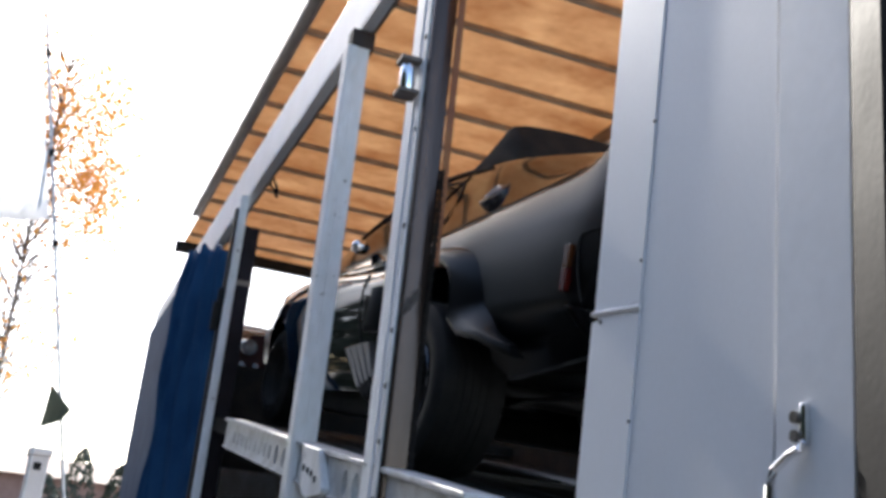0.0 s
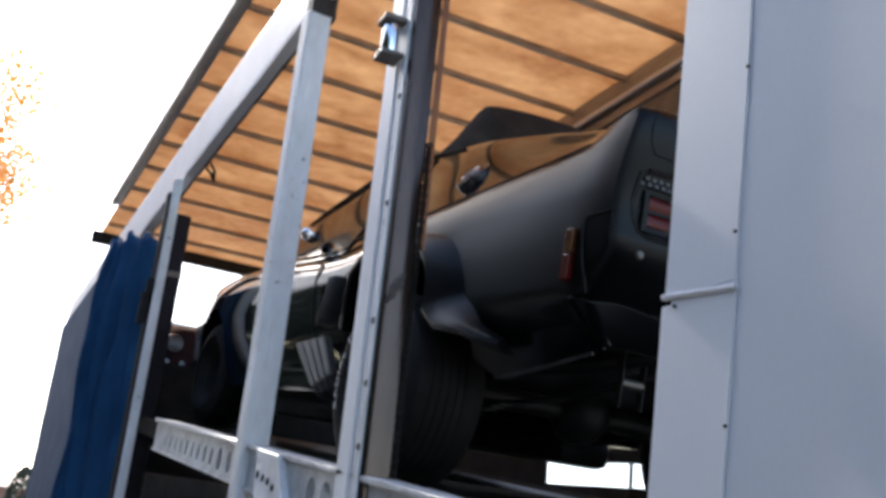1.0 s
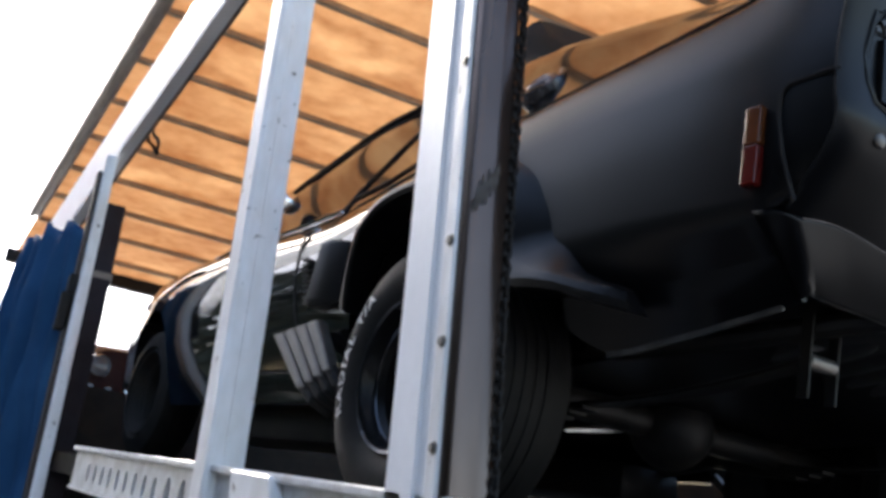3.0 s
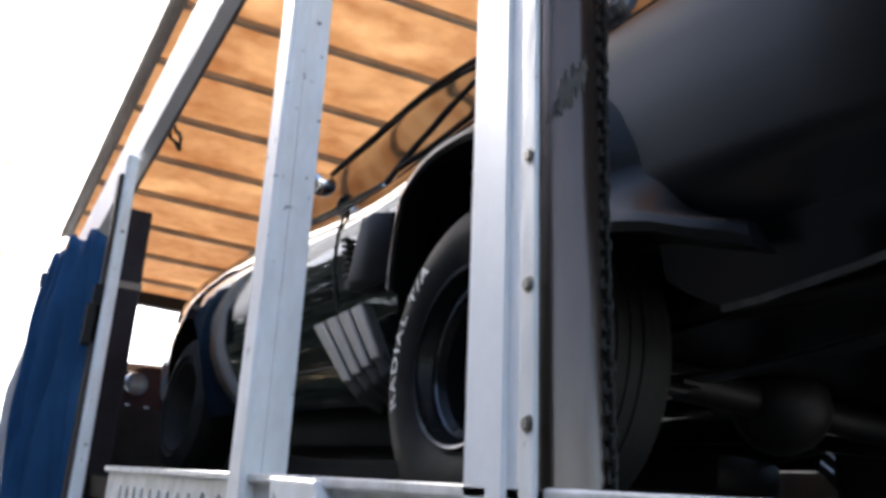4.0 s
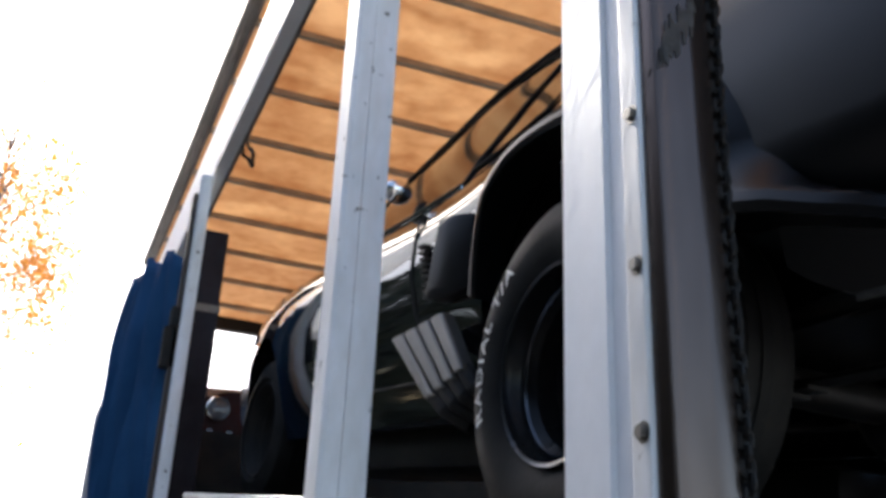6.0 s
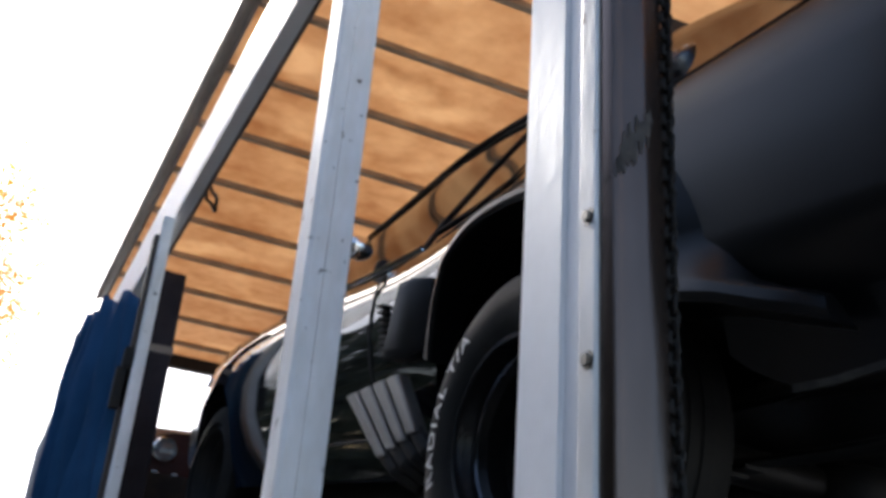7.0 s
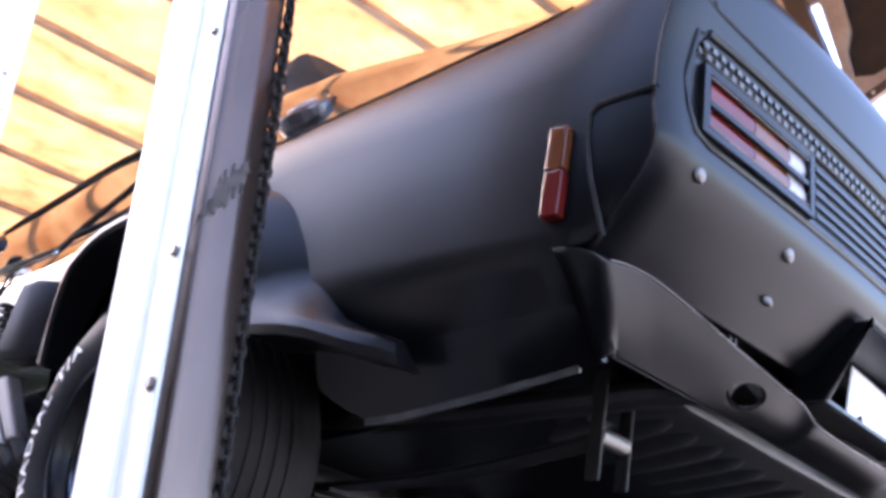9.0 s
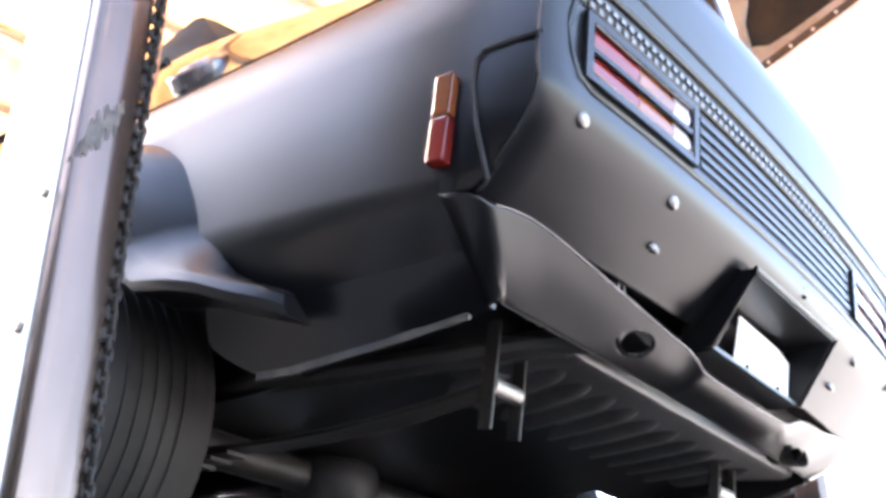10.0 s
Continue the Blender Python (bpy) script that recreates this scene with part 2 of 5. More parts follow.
def curve_at(keys, v):
    """Smooth interpolation of rows (key, values...) at v."""
    if v <= keys[0][0]:
        return keys[0][1:]
    for i in range(len(keys) - 1):
        a, b = keys[i], keys[i + 1]
        if v <= b[0]:
            h = b[0] - a[0]
            t = (v - a[0]) / h
            p = keys[i - 1] if i else None
            q = keys[i + 2] if i + 2 < len(keys) else None
            out = []
            for k in range(1, len(a)):
                d = (b[k] - a[k]) / h
                m0 = 0.5 * (d + (a[k] - p[k]) / (a[0] - p[0])) if p else d
                m1 = 0.5 * (d + (q[k] - b[k]) / (q[0] - b[0])) if q else d
                out.append((2 * t**3 - 3 * t**2 + 1) * a[k] + (t**3 - 2 * t**2 + t) * h * m0 + (3 * t**2 - 2 * t**3) * b[k] + (t**3 - t**2) * h * m1)
            return tuple(out)
    return keys[-1][1:]


# ---- ground ----
g = bmesh.new()
bmesh.ops.create_grid(g, x_segments=2, y_segments=2, size=600)
tagged(part("ground", g, CONCRETE), "pale grey concrete yard under the transporter", "ground", kind="structure")
# unseen dark strip, added to cut bounce onto the coupe's lower side
tagged(part("road", boxed(-9.5, 0.85, -30, 60, 0.004, 0.02), ASPHALT), "dark asphalt strip added out of view to cut ground bounce", "road", kind="structure")

# ---- the transporter trailer ----
trailer = thing("car_transporter", "white steel car transporter with raised roof and open side", "truck trailer")
X_SIDE, X_FAR, Z_CEIL = 1.0, 3.95, 5.41
Y_BACK, Y_FRONT = -0.6, 12.6


def roof():
    part("roof_panel", boxed(X_SIDE + 0.20, X_FAR, 0.9, Y_FRONT, Z_CEIL, Z_CEIL + 0.012), PLY, trailer, "orange-brown plywood roof lining")
    for k in range(-6, 12):
        y = 5.217 + 0.693 * k
        if 0.95 < y < Y_FRONT:
            part("roof_rib", boxed(X_SIDE + 0.215, X_FAR, y - 0.022, y + 0.022, Z_CEIL - 0.045, Z_CEIL - 0.002, 0.004), RIB, trailer, "brown roof rib")
    bm = bmesh.new()
    prof = [(0.068, 5.385), (0.10, 5.375), (0.106, 5.392), (0.15, 5.395), (0.156, 5.38), (0.165, 5.38), (0.165, 5.45), (0.068, 5.45)]
    loft(bm, [[(X_SIDE + 0.05 + a, y, z) for a, z in prof] for y in (0.9, 11.45)])
    part("roof_edge", bm, ALU_DIRTY, trailer, "weathered aluminium roof edge profile")
    bm = bmesh.new()
    prof = [(0.0, 5.45), (0.0, 4.87), (-0.02, 4.87), (-0.02, 5.10), (-0.05, 5.12), (-0.05, 5.17), (-0.02, 5.19), (-0.02, 5.24), (-0.06, 5.26), (-0.06, 5.45)]
    loft(bm, [[(X_FAR + 0.02 + a, y, z) for a, z in prof] for y in (0.9, Y_FRONT)])
    part("roof_edge", bm, ALU_DIRTY, trailer, "weathered aluminium roof edge profile")
    part("roof_fascia", boxed(X_FAR - 0.015, X_FAR - 0.004, 0.9, Y_FRONT, 4.88, 5.095), BEIGE, trailer, "beige liner strip under the roof")
    part("far_strip", boxed(X_FAR - 0.062, X_FAR - 0.042, 0.9, Y_FRONT, 5.225, 5.259), WHITE, trailer, "pale strip along the far roof edge")
    part("front_beam", boxed(X_SIDE + 0.1, X_FAR, Y_FRONT - 0.1, Y_FRONT, 5.26, 5.39), DULL, trailer)


roof()


def side_rail():
    bm = bmesh.new()
    prof = [(-0.01, 4.14), (0.018, 4.14), (0.024, 4.16), (0.024, 4.45), (0.018, 4.475), (-0.004, 4.475), (-0.01, 4.455)]
    loft(bm, [[(1.045 + a, y, z) for a, z in prof] for y in (2.9, Y_FRONT)])
    part("side_rail", bm, WHITE, trailer, "white upper side rail")
    part("rail_flange", boxed(1.037, 1.098, 2.9, Y_FRONT, 4.12, 4.137), WHITE, trailer)
    # narrow darker brown-grey strip along the rail's inner lower edge
    part("rail_strip", boxed(1.098, 1.115, 2.9, Y_FRONT, 4.119, 4.14), RAILGREY, trailer)


side_rail()


def near_post():
    """White folded post with a bolted strip and a bare steel channel on its rear face."""
    bm = bmesh.new()
    prof = [(1.0, 2.985), (1.0, 3.06), (0.994, 3.065), (0.994, 3.105), (1.0, 3.11), (1.0, 3.175), (1.02, 3.18), (1.085, 3.18), (1.085, 2.985)]
    loft(bm, [[(x, y, z) for x, y in prof] for z in (0.9, 4.119)])
    post = part("post", bm, WHITE, trailer, "white post with a bolted steel channel")
    part("strip", boxed(0.993, 1.0, 2.985, 3.02, 0.9, 4.119, 0.002), WHITE_WORN, post)
    bm = bmesh.new()
    prof = [(1.0, 2.974), (1.003, 2.963), (1.008, 2.959), (1.02, 2.957), (1.036, 2.955), (1.044, 2.9535), (1.050, 2.954), (1.060, 2.957), (1.070, 2.961), (1.082, 2.9665), (1.092, 2.974), (1.096, 2.985), (1.0, 2.985)]
    loft(bm, [[(x, y, z) for x, y in prof] for z in (0.9, 4.119)])
    part("steel_channel", bm, STEEL, post, "bare brownish steel channel", smooth=True)
    bolt_z = [1.59, 1.78, 1.965, 2.149, 2.338, 2.714, 3.083, 3.46, 3.83]
    for z in bolt_z:
        b = bmesh.new()
        cyl(b, (0.986, 2.998, z), (0.994, 2.998, z), 0.008, 6)
        cyl(b, (0.9925, 2.998, z), (0.994, 2.998, z), 0.012, 12)
        part("bolt", b, ZINC, post)
    rng = random.Random(5)
    face = [(1.0, 2.973), (1.008, 2.9585), (1.02, 2.9565), (1.036, 2.9545), (1.050, 2.9535), (1.060, 2.9565), (1.070, 2.9605)]
    bm = bmesh.new()
    prev = None
    for k in range(60):
        f = k / 59
        c = Vector((1.0 + 0.062 * f, 0, 2.385 + 0.10 * f + 0.028 * math.sin(k * 1.9) * math.sin(math.pi * f) + rng.gauss(0, 0.006)))
        y = curve_at(face, c.x)[0] - 0.0005
        r = 0.0008 + 0.0019 * math.sin(math.pi * f) * rng.uniform(0.5, 1.3)
        ring = [bm.verts.new((c.x + r * math.cos(q * math.tau / 6), y - 0.0009 * (q % 2), c.z + 1.7 * r * math.sin(q * math.tau / 6))) for q in range(6)]
        bm.faces.new(ring)
        if prev:
            bm.faces.new((prev[0], prev[3], ring[3], ring[0]))
        prev = ring
    part("grease_smear", bm, STAIN, post, "dark grease smear on bare steel")
    bm = bmesh.new()
    loft(bm, [ring_round((0.955, 3.045, z), (0, 0, 1), r, 18) for z, r in ((3.24, 0.026), (3.25, 0.03), (3.35, 0.03), (3.36, 0.026))])
    part("marker_lamp", bm, CHROME, post, "small chrome marker lamp", smooth=True)
    part("lamp_cap", boxed(0.915, 0.993, 3.005, 3.085, 3.355, 3.375, 0.004), RAILGREY, post)
    part("lamp_base", boxed(0.915, 0.993, 3.005, 3.085, 3.225, 3.243, 0.004), RAILGREY, post)


near_post()


def plain_post(y, x0, depth, z1, width=0.12):
    bm = bmesh.new()
    prof = [(x0, y), (x0 + 0.012, y - 0.006), (x0 + 0.045, y - 0.006), (x0 + 0.05, y), (x0 + width, y), (x0 + width, y + depth), (x0, y + depth)]
    loft(bm, [[(a, b, z) for a, b in prof] for z in (0.9, z1)])
    return part("post", bm, WHITE_WORN, trailer, "worn white painted steel post")


plain_post(4.20, 0.984, 0.09, 4.02, 0.108)
part("post_head", boxed(1.0, 1.115, 4.205, 4.285, 4.02, 4.119), RUST, trailer)
plain_post(6.85, 0.984, 0.09, 4.10, 0.056)
part("post_edge", boxed(0.962, 0.983, 6.87, 6.93, 0.9, 4.0), RUST, trailer, "brown rusty strip on the post")
track = part("track_post", boxed(1.098, 1.236, 7.38, 7.5, 1.0, 4.05, 0.01), DARKPOST, trailer, "dark square post behind the front post")
part("band", boxed(1.094, 1.240, 7.374, 7.504, 3.58, 3.62), RAILGREY, track)


def deck():
    ang = 9.5
    m = pose(0, 3.84, 2.03, ang, 0, 0)
    base = new("deck")
    base.parent = trailer
    base.matrix_basis = m
    # perforated side beam
    bm = bmesh.new()
    x0, x1 = 1.02, 1.06
    z0, z1 = -0.16, -0.02
    holes = [(-0.56, 0.042, 0.048), (-0.42, 0.042, 0.048), (0.645, 0.034, 0.046), (0.805, 0.034, 0.046)] + [(0.955 + 0.13 * k, 0.024, 0.038) for k in range(9)]
    edges = [-1.6]
    cells = []
    for c, a, b in holes:
        half = a + 0.02
        if c - half > edges[-1] + 0.001:
            cells.append((edges[-1], c - half, None))
        cells.append((max(edges[-1], c - half), c + half, (c, a, b)))
        edges.append(c + half)
    cells.append((edges[-1], 2.30, None))
    for ya, yb, hole in cells:
        for x, flip in ((x0, 0), (x1, 1)):
            rect = [(ya, z0), (yb, z0), (yb, z1), (ya, z1)]
            if hole is None:
                bm.faces.new([bm.verts.new((x, p, q)) for p, q in rect])
                continue
            c, a, b = hole
            zc = (z0 + z1) / 2 - 0.008
            n = 12
            inner = [bm.verts.new((x, c + a * math.cos(-math.pi * 0.75 + k * math.tau / n), zc + b * math.sin(-math.pi * 0.75 + k * math.tau / n))) for k in range(n)]
            outer = []
            for k in range(n):
                s, f = divmod(k, 3)
                p, q = rect[s], rect[(s + 1) % 4]
                outer.append(bm.verts.new((x, p[0] + (q[0] - p[0]) * f / 3, p[1] + (q[1] - p[1]) * f / 3)))
            for k in range(n):
                bm.faces.new((outer[k], outer[(k + 1) % n], inner[(k + 1) % n], inner[k]))
        if hole:
            c, a, b = hole
            zc = (z0 + z1) / 2 - 0.008
            loft(bm, [[(x, c + a * math.cos(-math.pi * 0.75 + k * math.tau / 12), zc + b * math.sin(-math.pi * 0.75 + k * math.tau / 12)) for k in range(12)] for x in (x0, x1)], caps=False)
    part("side_beam", bm, GALV, base, "galvanised perforated deck side beam")
    part("top_flange", boxed(1.0, 1.12, -1.6, 2.30, -0.02, 0.0, 0.004), GALV, base)
    part("bottom_flange", boxed(1.01, 1.09, -1.6, 2.30, -0.175, -0.16, 0.004), GALV, base)
    # runways with folded underside
    for xa, xb in ((1.13, 1.85), (2.75, 3.45)):
        bm = bmesh.new()
        prof = [(xa, -0.10), (xa, 0.0), (xa + 0.04, 0.0), (xa + 0.05, -0.02), (xb - 0.05, -0.02), (xb - 0.04, 0.0), (xb, 0.0), (xb, -0.10), (xb - 0.02, -0.10), (xb - 0.06, -0.06), (xa + 0.06, -0.06), (xa + 0.02, -0.10)]
        loft(bm, [[(a, y, z - 0.036) for a, z in prof] for y in (-0.62, 4.2)])
        part("runway", bm, DULL, base, "dark steel wheel runway")
    part("deck_plate", boxed(1.86, 2.74, 0.5, 4.2, -0.05, -0.03), UNDER, base)
    # hinge casting on the side beam
    bm = bmesh.new()
    slab(bm, [(0.985, 0.145, -0.006), (0.985, -0.12, -0.008), (0.985, -0.16, -0.06), (0.985, -0.245, -0.14), (0.985, -0.24, -0.165), (0.985, -0.05, -0.20), (0.985, 0.04, -0.20), (0.985, 0.09, -0.17)], (0.034, 0, 0))
    bmesh.ops.bevel(bm, geom=list(bm.edges), offset=0.004, segments=1, affect="EDGES")
    hinge = part("hinge_plate", bm, WHITE_WORN, base, "worn white hinge plate")
    for y, z in ((0.075, -0.095), (0.0, -0.10), (-0.065, -0.105), (-0.13, -0.12)):
        b = bmesh.new()
        cyl(b, (0.981, y, z), (0.99, y, z), 0.013, 10)
        part("bolt_hole", b, DULL, hinge)


deck()


def body_panels():
    # rear side panel with its weld strip and seam
    def edge(y, slope, z):
        return y - slope * (z - 1.8)

    def sheet(name, x0, x1, e0, e1, z0, z1, mat, label="", bevel=0.0):
        bm = bmesh.new()
        slab(bm, [(x0, edge(*e0, z0), z0), (x0, edge(*e1, z0), z0), (x0, edge(*e1, z1), z1), (x0, edge(*e0, z1), z1)], (x1 - x0, 0, 0))
        return part(name, bm, mat, trailer, label)

    E1, E2, E3, E4 = (1.655, 0.079), (1.476, 0.083), (1.047, 0.021), (0.873, 0.019)
    sheet("side_panel", 1.002, 1.032, (1.054, 0.021), (1.641, 0.079), 0.9, 4.2, PANEL, "pale grey-white side panel")
    sheet("edge_strip", 0.9998, 1.0015, E2, E1, 2.098, 4.2, PANEL)
    sheet("edge_strip", 1.0000, 1.0015, E2, (1.663, 0.079), 0.9, 2.089, PANEL)
    bm = bmesh.new()
    cyl(bm, (0.9985, edge(*E2, 2.08) - 0.006, 2.083), (0.9985, edge(*E1, 2.08) + 0.003, 2.106), 0.0055, 8)
    part("weld_bead", bm, WHITE, trailer)
    bm = bmesh.new()
    tube(bm, [(1.0005, edge(*E2, 0.9 + k * 0.11) - 0.001 + 0.0012 * math.sin(k * 1.7), 0.9 + k * 0.11) for k in range(31)], 0.0022, 6)
    part("seam_bead", bm, PANEL, trailer)
    for y, z in ((1.603, 2.083), (1.472, 1.859), (1.418, 2.472), (1.449, 2.179)):
        b = bmesh.new()
        cyl(b, (0.9965, y, z), (1.0005, y, z), 0.0035, 8)
        part("rivet", b, DULL, trailer)
    sheet("seam_gap", 1.012, 1.032, (1.037, 0.021), (1.054, 0.021), 0.9, 4.2, DULL)
    rear_door = sheet("rear_door", 0.994, 1.032, E4, (1.037, 0.021), 0.9, 4.2, WHITE, "white rear door edge panel")
    bm = bmesh.new()
    loft(bm, [[(x, edge(y, 0.019, z), z) for x, y in ((0.987, 0.70), (0.967, 0.78), (0.987, 0.862), (1.032, 0.868), (1.032, 0.70))] for z in (0.9, 4.2)])
    part("door_gasket", bm, RUBBER, trailer, "dark rubber door gasket")
    part("rear_panel", boxed(1.002, 1.032, Y_BACK, 0.64, 0.9, 4.2), PANEL, trailer, "pale grey-white side panel")
    bm = bmesh.new()
    box(bm, 0.984, 0.994, 0.960, 0.975, 1.765, 1.828, 0.002)
    tube(bm, [(0.986, 0.966, 1.77), (0.982, 0.972, 1.760), (0.978, 0.990, 1.752), (0.974, 1.018, 1.732), (0.973, 1.027, 1.71), (0.973, 1.030, 1.55)], 0.007)
    handle = part("door_handle", bm, CHROME, rear_door, "bent bright steel door handle", smooth=True)
    for z in (1.78, 1.808):
        b = bmesh.new()
        cyl(b, (0.979, 0.981, z), (0.994, 0.981, z), 0.009, 12)
        part("screw", b, ZINC, rear_door)
    # lower chassis side and front parts
    part("sill_beam", boxed(1.02, 1.12, Y_BACK, Y_FRONT, 0.75, 0.95, 0.01), WHITE_WORN, trailer)
    part("sill_beam", boxed(X_FAR - 0.1, X_FAR, Y_BACK, Y_FRONT, 0.75, 0.95, 0.01), WHITE_WORN, trailer)
    # unseen floor, added to stop ground bounce lighting the underbody
    part("floor_plate", boxed(1.12, X_FAR - 0.1, Y_BACK, Y_FRONT, 0.82, 0.9), UNDER, trailer)
    # added dark sheet so no sky shows past the coupe's nose
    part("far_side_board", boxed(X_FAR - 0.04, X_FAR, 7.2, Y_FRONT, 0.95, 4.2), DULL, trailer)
    # dark sheets added to blacken the far side round a narrow slanting daylight slit
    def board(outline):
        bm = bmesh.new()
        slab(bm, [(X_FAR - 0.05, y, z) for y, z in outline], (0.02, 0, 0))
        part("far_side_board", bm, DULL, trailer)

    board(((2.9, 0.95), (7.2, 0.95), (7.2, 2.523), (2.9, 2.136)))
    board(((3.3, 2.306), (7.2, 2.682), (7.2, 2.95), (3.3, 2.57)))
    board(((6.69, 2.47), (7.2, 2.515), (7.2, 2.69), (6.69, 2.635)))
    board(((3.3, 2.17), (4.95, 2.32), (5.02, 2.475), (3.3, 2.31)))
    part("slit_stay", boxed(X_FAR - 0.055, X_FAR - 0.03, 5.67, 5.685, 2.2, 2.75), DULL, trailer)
    for y in (1.2, 2.5, 9.6, 10.9):
        for x in (1.25, X_FAR - 0.3):
            bm = bmesh.new()
            loft(bm, [ring_round((x + dx, y, 0.5), (1, 0, 0), r, 28) for dx, r in ((-0.11, 0.3), (-0.12, 0.42), (-0.09, 0.5), (0.09, 0.5), (0.12, 0.42), (0.11, 0.3))])
            part("wheel", bm, RUBBER, trailer, smooth=True)
        part("axle", boxed(1.2, X_FAR - 0.3, y - 0.06, y + 0.06, 0.44, 0.56), DULL, trailer)
        part("axle_mount", boxed(1.5, 1.6, y - 0.1, y + 0.1, 0.5, 0.82), DULL, trailer)
    part("headboard", boxed(1.05, X_FAR, Y_FRONT - 0.06, Y_FRONT, 0.75, 4.5), WHITE_WORN, trailer)
    part("front_side_panel", boxed(1.0, 1.04, 9.9, Y_FRONT, 0.9, 4.2), BLUEGREY, trailer)
    # added dark sheet: keeps the space below the second car's lamps black
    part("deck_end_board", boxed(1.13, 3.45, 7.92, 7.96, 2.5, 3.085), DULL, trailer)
    for y in (-0.2, 4.75):
        part("far_post", boxed(X_FAR - 0.1, X_FAR, y, y + 0.1, 0.9, 4.2, 0.006), WHITE_WORN, trailer)
    # far side hatch hanging under the roof, with its post
    def leaf(name, outline, x0, x1, mat, parent, label=""):
        bm = bmesh.new()
        slab(bm, [(x0, y, z) for y, z in outline], (x1 - x0, 0, 0))
        return part(name, bm, mat, parent, label)

    hatch = leaf("far_hatch", ((2.74, 4.385), (3.19, 4.262), (3.30, 5.12), (2.74, 5.12)), 3.93, 3.945, DULL, trailer, "dark hatch panel in a rusty beige frame")
    leaf("frame_bar", ((2.69, 4.335), (3.15, 4.20), (3.155, 4.218), (2.69, 4.353)), 3.89, 3.93, GALV, hatch, "galvanised lower strip")
    leaf("frame_bar", ((2.69, 4.353), (3.155, 4.218), (3.17, 4.262), (2.71, 4.392)), 3.895, 3.929, RUST, hatch)
    leaf("frame_bar", ((2.69, 4.394), (2.73, 4.386), (2.745, 5.12), (2.70, 5.12)), 3.895, 3.929, RUST, hatch)
    leaf("liner_edge", ((2.75, 4.386), (3.18, 4.264), (3.17, 4.38), (3.09, 4.345), (2.98, 4.365), (2.78, 4.42)), 3.905, 3.928, BEIGE, hatch, "torn beige liner edge")
    leaf("liner_edge", ((3.172, 4.382), (3.195, 4.30), (3.285, 5.1), (3.18, 5.1), (3.15, 4.62), (3.18, 4.52)), 3.905, 3.928, BEIGE, hatch)
    for y, z in ((2.80, 4.345), (2.90, 4.315), (3.0, 4.286), (3.1, 4.258)):
        b = bmesh.new()
        cyl(b, (3.888, y, z), (3.896, y, z), 0.007, 8)
        part("screw", b, GALV, hatch)
    leaf("far_post", ((3.205, 0.95), (3.285, 0.95), (3.285, 4.25), (3.45, 5.15), (3.365, 5.15), (3.205, 4.25)), 3.88, 3.96, RUST, trailer, "rusty brown far side post")
    leaf("post_flange", ((3.29, 4.25), (3.305, 4.25), (3.47, 5.15), (3.455, 5.15)), 3.89, 3.93, GALV, trailer)
    part("far_board", boxed(3.925, 3.94, 3.46, 7.2, 4.79, 4.84), BEIGE, trailer, "beige side board")
    bm = bmesh.new()
    slab(bm, [(3.876, 3.12, 4.19), (3.876, 3.22, 4.22), (3.876, 3.22, 3.9), (3.876, 3.13, 3.98), (3.876, 3.11, 4.10)], (-0.03, 0, 0))
    part("gusset", bm, DULL, trailer)
    part("front_deck", boxed(1.12, X_FAR - 0.1, 8.1, Y_FRONT - 0.1, 2.72, 2.8), UNDER, trailer)


body_panels()


def curtain():
    bm = bmesh.new()
    n, m = 110, 36
    folds = [(0.13, 0.075), (0.36, 0.115), (0.61, 0.095), (0.85, 0.07)]
    rows = []
    for j in range(m + 1):
        v = j / m
        row = []
        for i in range(n + 1):
            s = i / n
            z = 0.9 + v * (2.74 + 0.42 * s ** 0.6 + 0.03 * math.sin(s * 19)) 
            deep = 0.0
            for c, d in folds:
                c += 0.09 * (1 - v) + 0.02 * math.sin(3.1 * v + 9 * c) * (1 - v)
                q = abs(s - c) / 0.125
                deep += d * max(0.0, 1 - q) ** 1.3
            gather = 1.0 if v < 0.85 else 1.0 - 0.55 * (v - 0.85) / 0.15
            y = 6.955 + (1.30 + 0.28 * v) * s + 0.015 * math.sin(11 * v + 5 * s) + 0.03 * math.sin(31 * s + 4 * v) * s
            x = 0.958 - 0.10 * s + 0.035 * max(0.0, 1 - s / 0.025) - 1.3 * deep * gather + 0.010 * math.sin(23 * v + 17 * s) + 0.016 * math.sin(47 * s + 3.0 * math.sin(2.2 * v)) * (1 - 0.5 * v) + 0.010 * math.sin(83 * s - 6 * v)
            row.append((x, y, z))
        rows.append(row)
    loft(bm, rows, close_ring=False)
    ob = part("side_curtain", bm, BLUE, None, smooth=True)
    md = ob.modifiers.new("thick", "SOLIDIFY")
    md.thickness = 0.005
    tagged(ob, "blue tarpaulin side curtain bunched up in folds", "curtain")


curtain()

# ---- the coupe on the deck ----
CAR = pose(2.332, 3.908, 2.385, 0, 0, 4.5) @ pose(0, 0, 0, 9.3, 0, 0)
coupe = thing("coupe", "black muscle coupe with satin tail and wheel flares on the deck", "car", m=CAR)

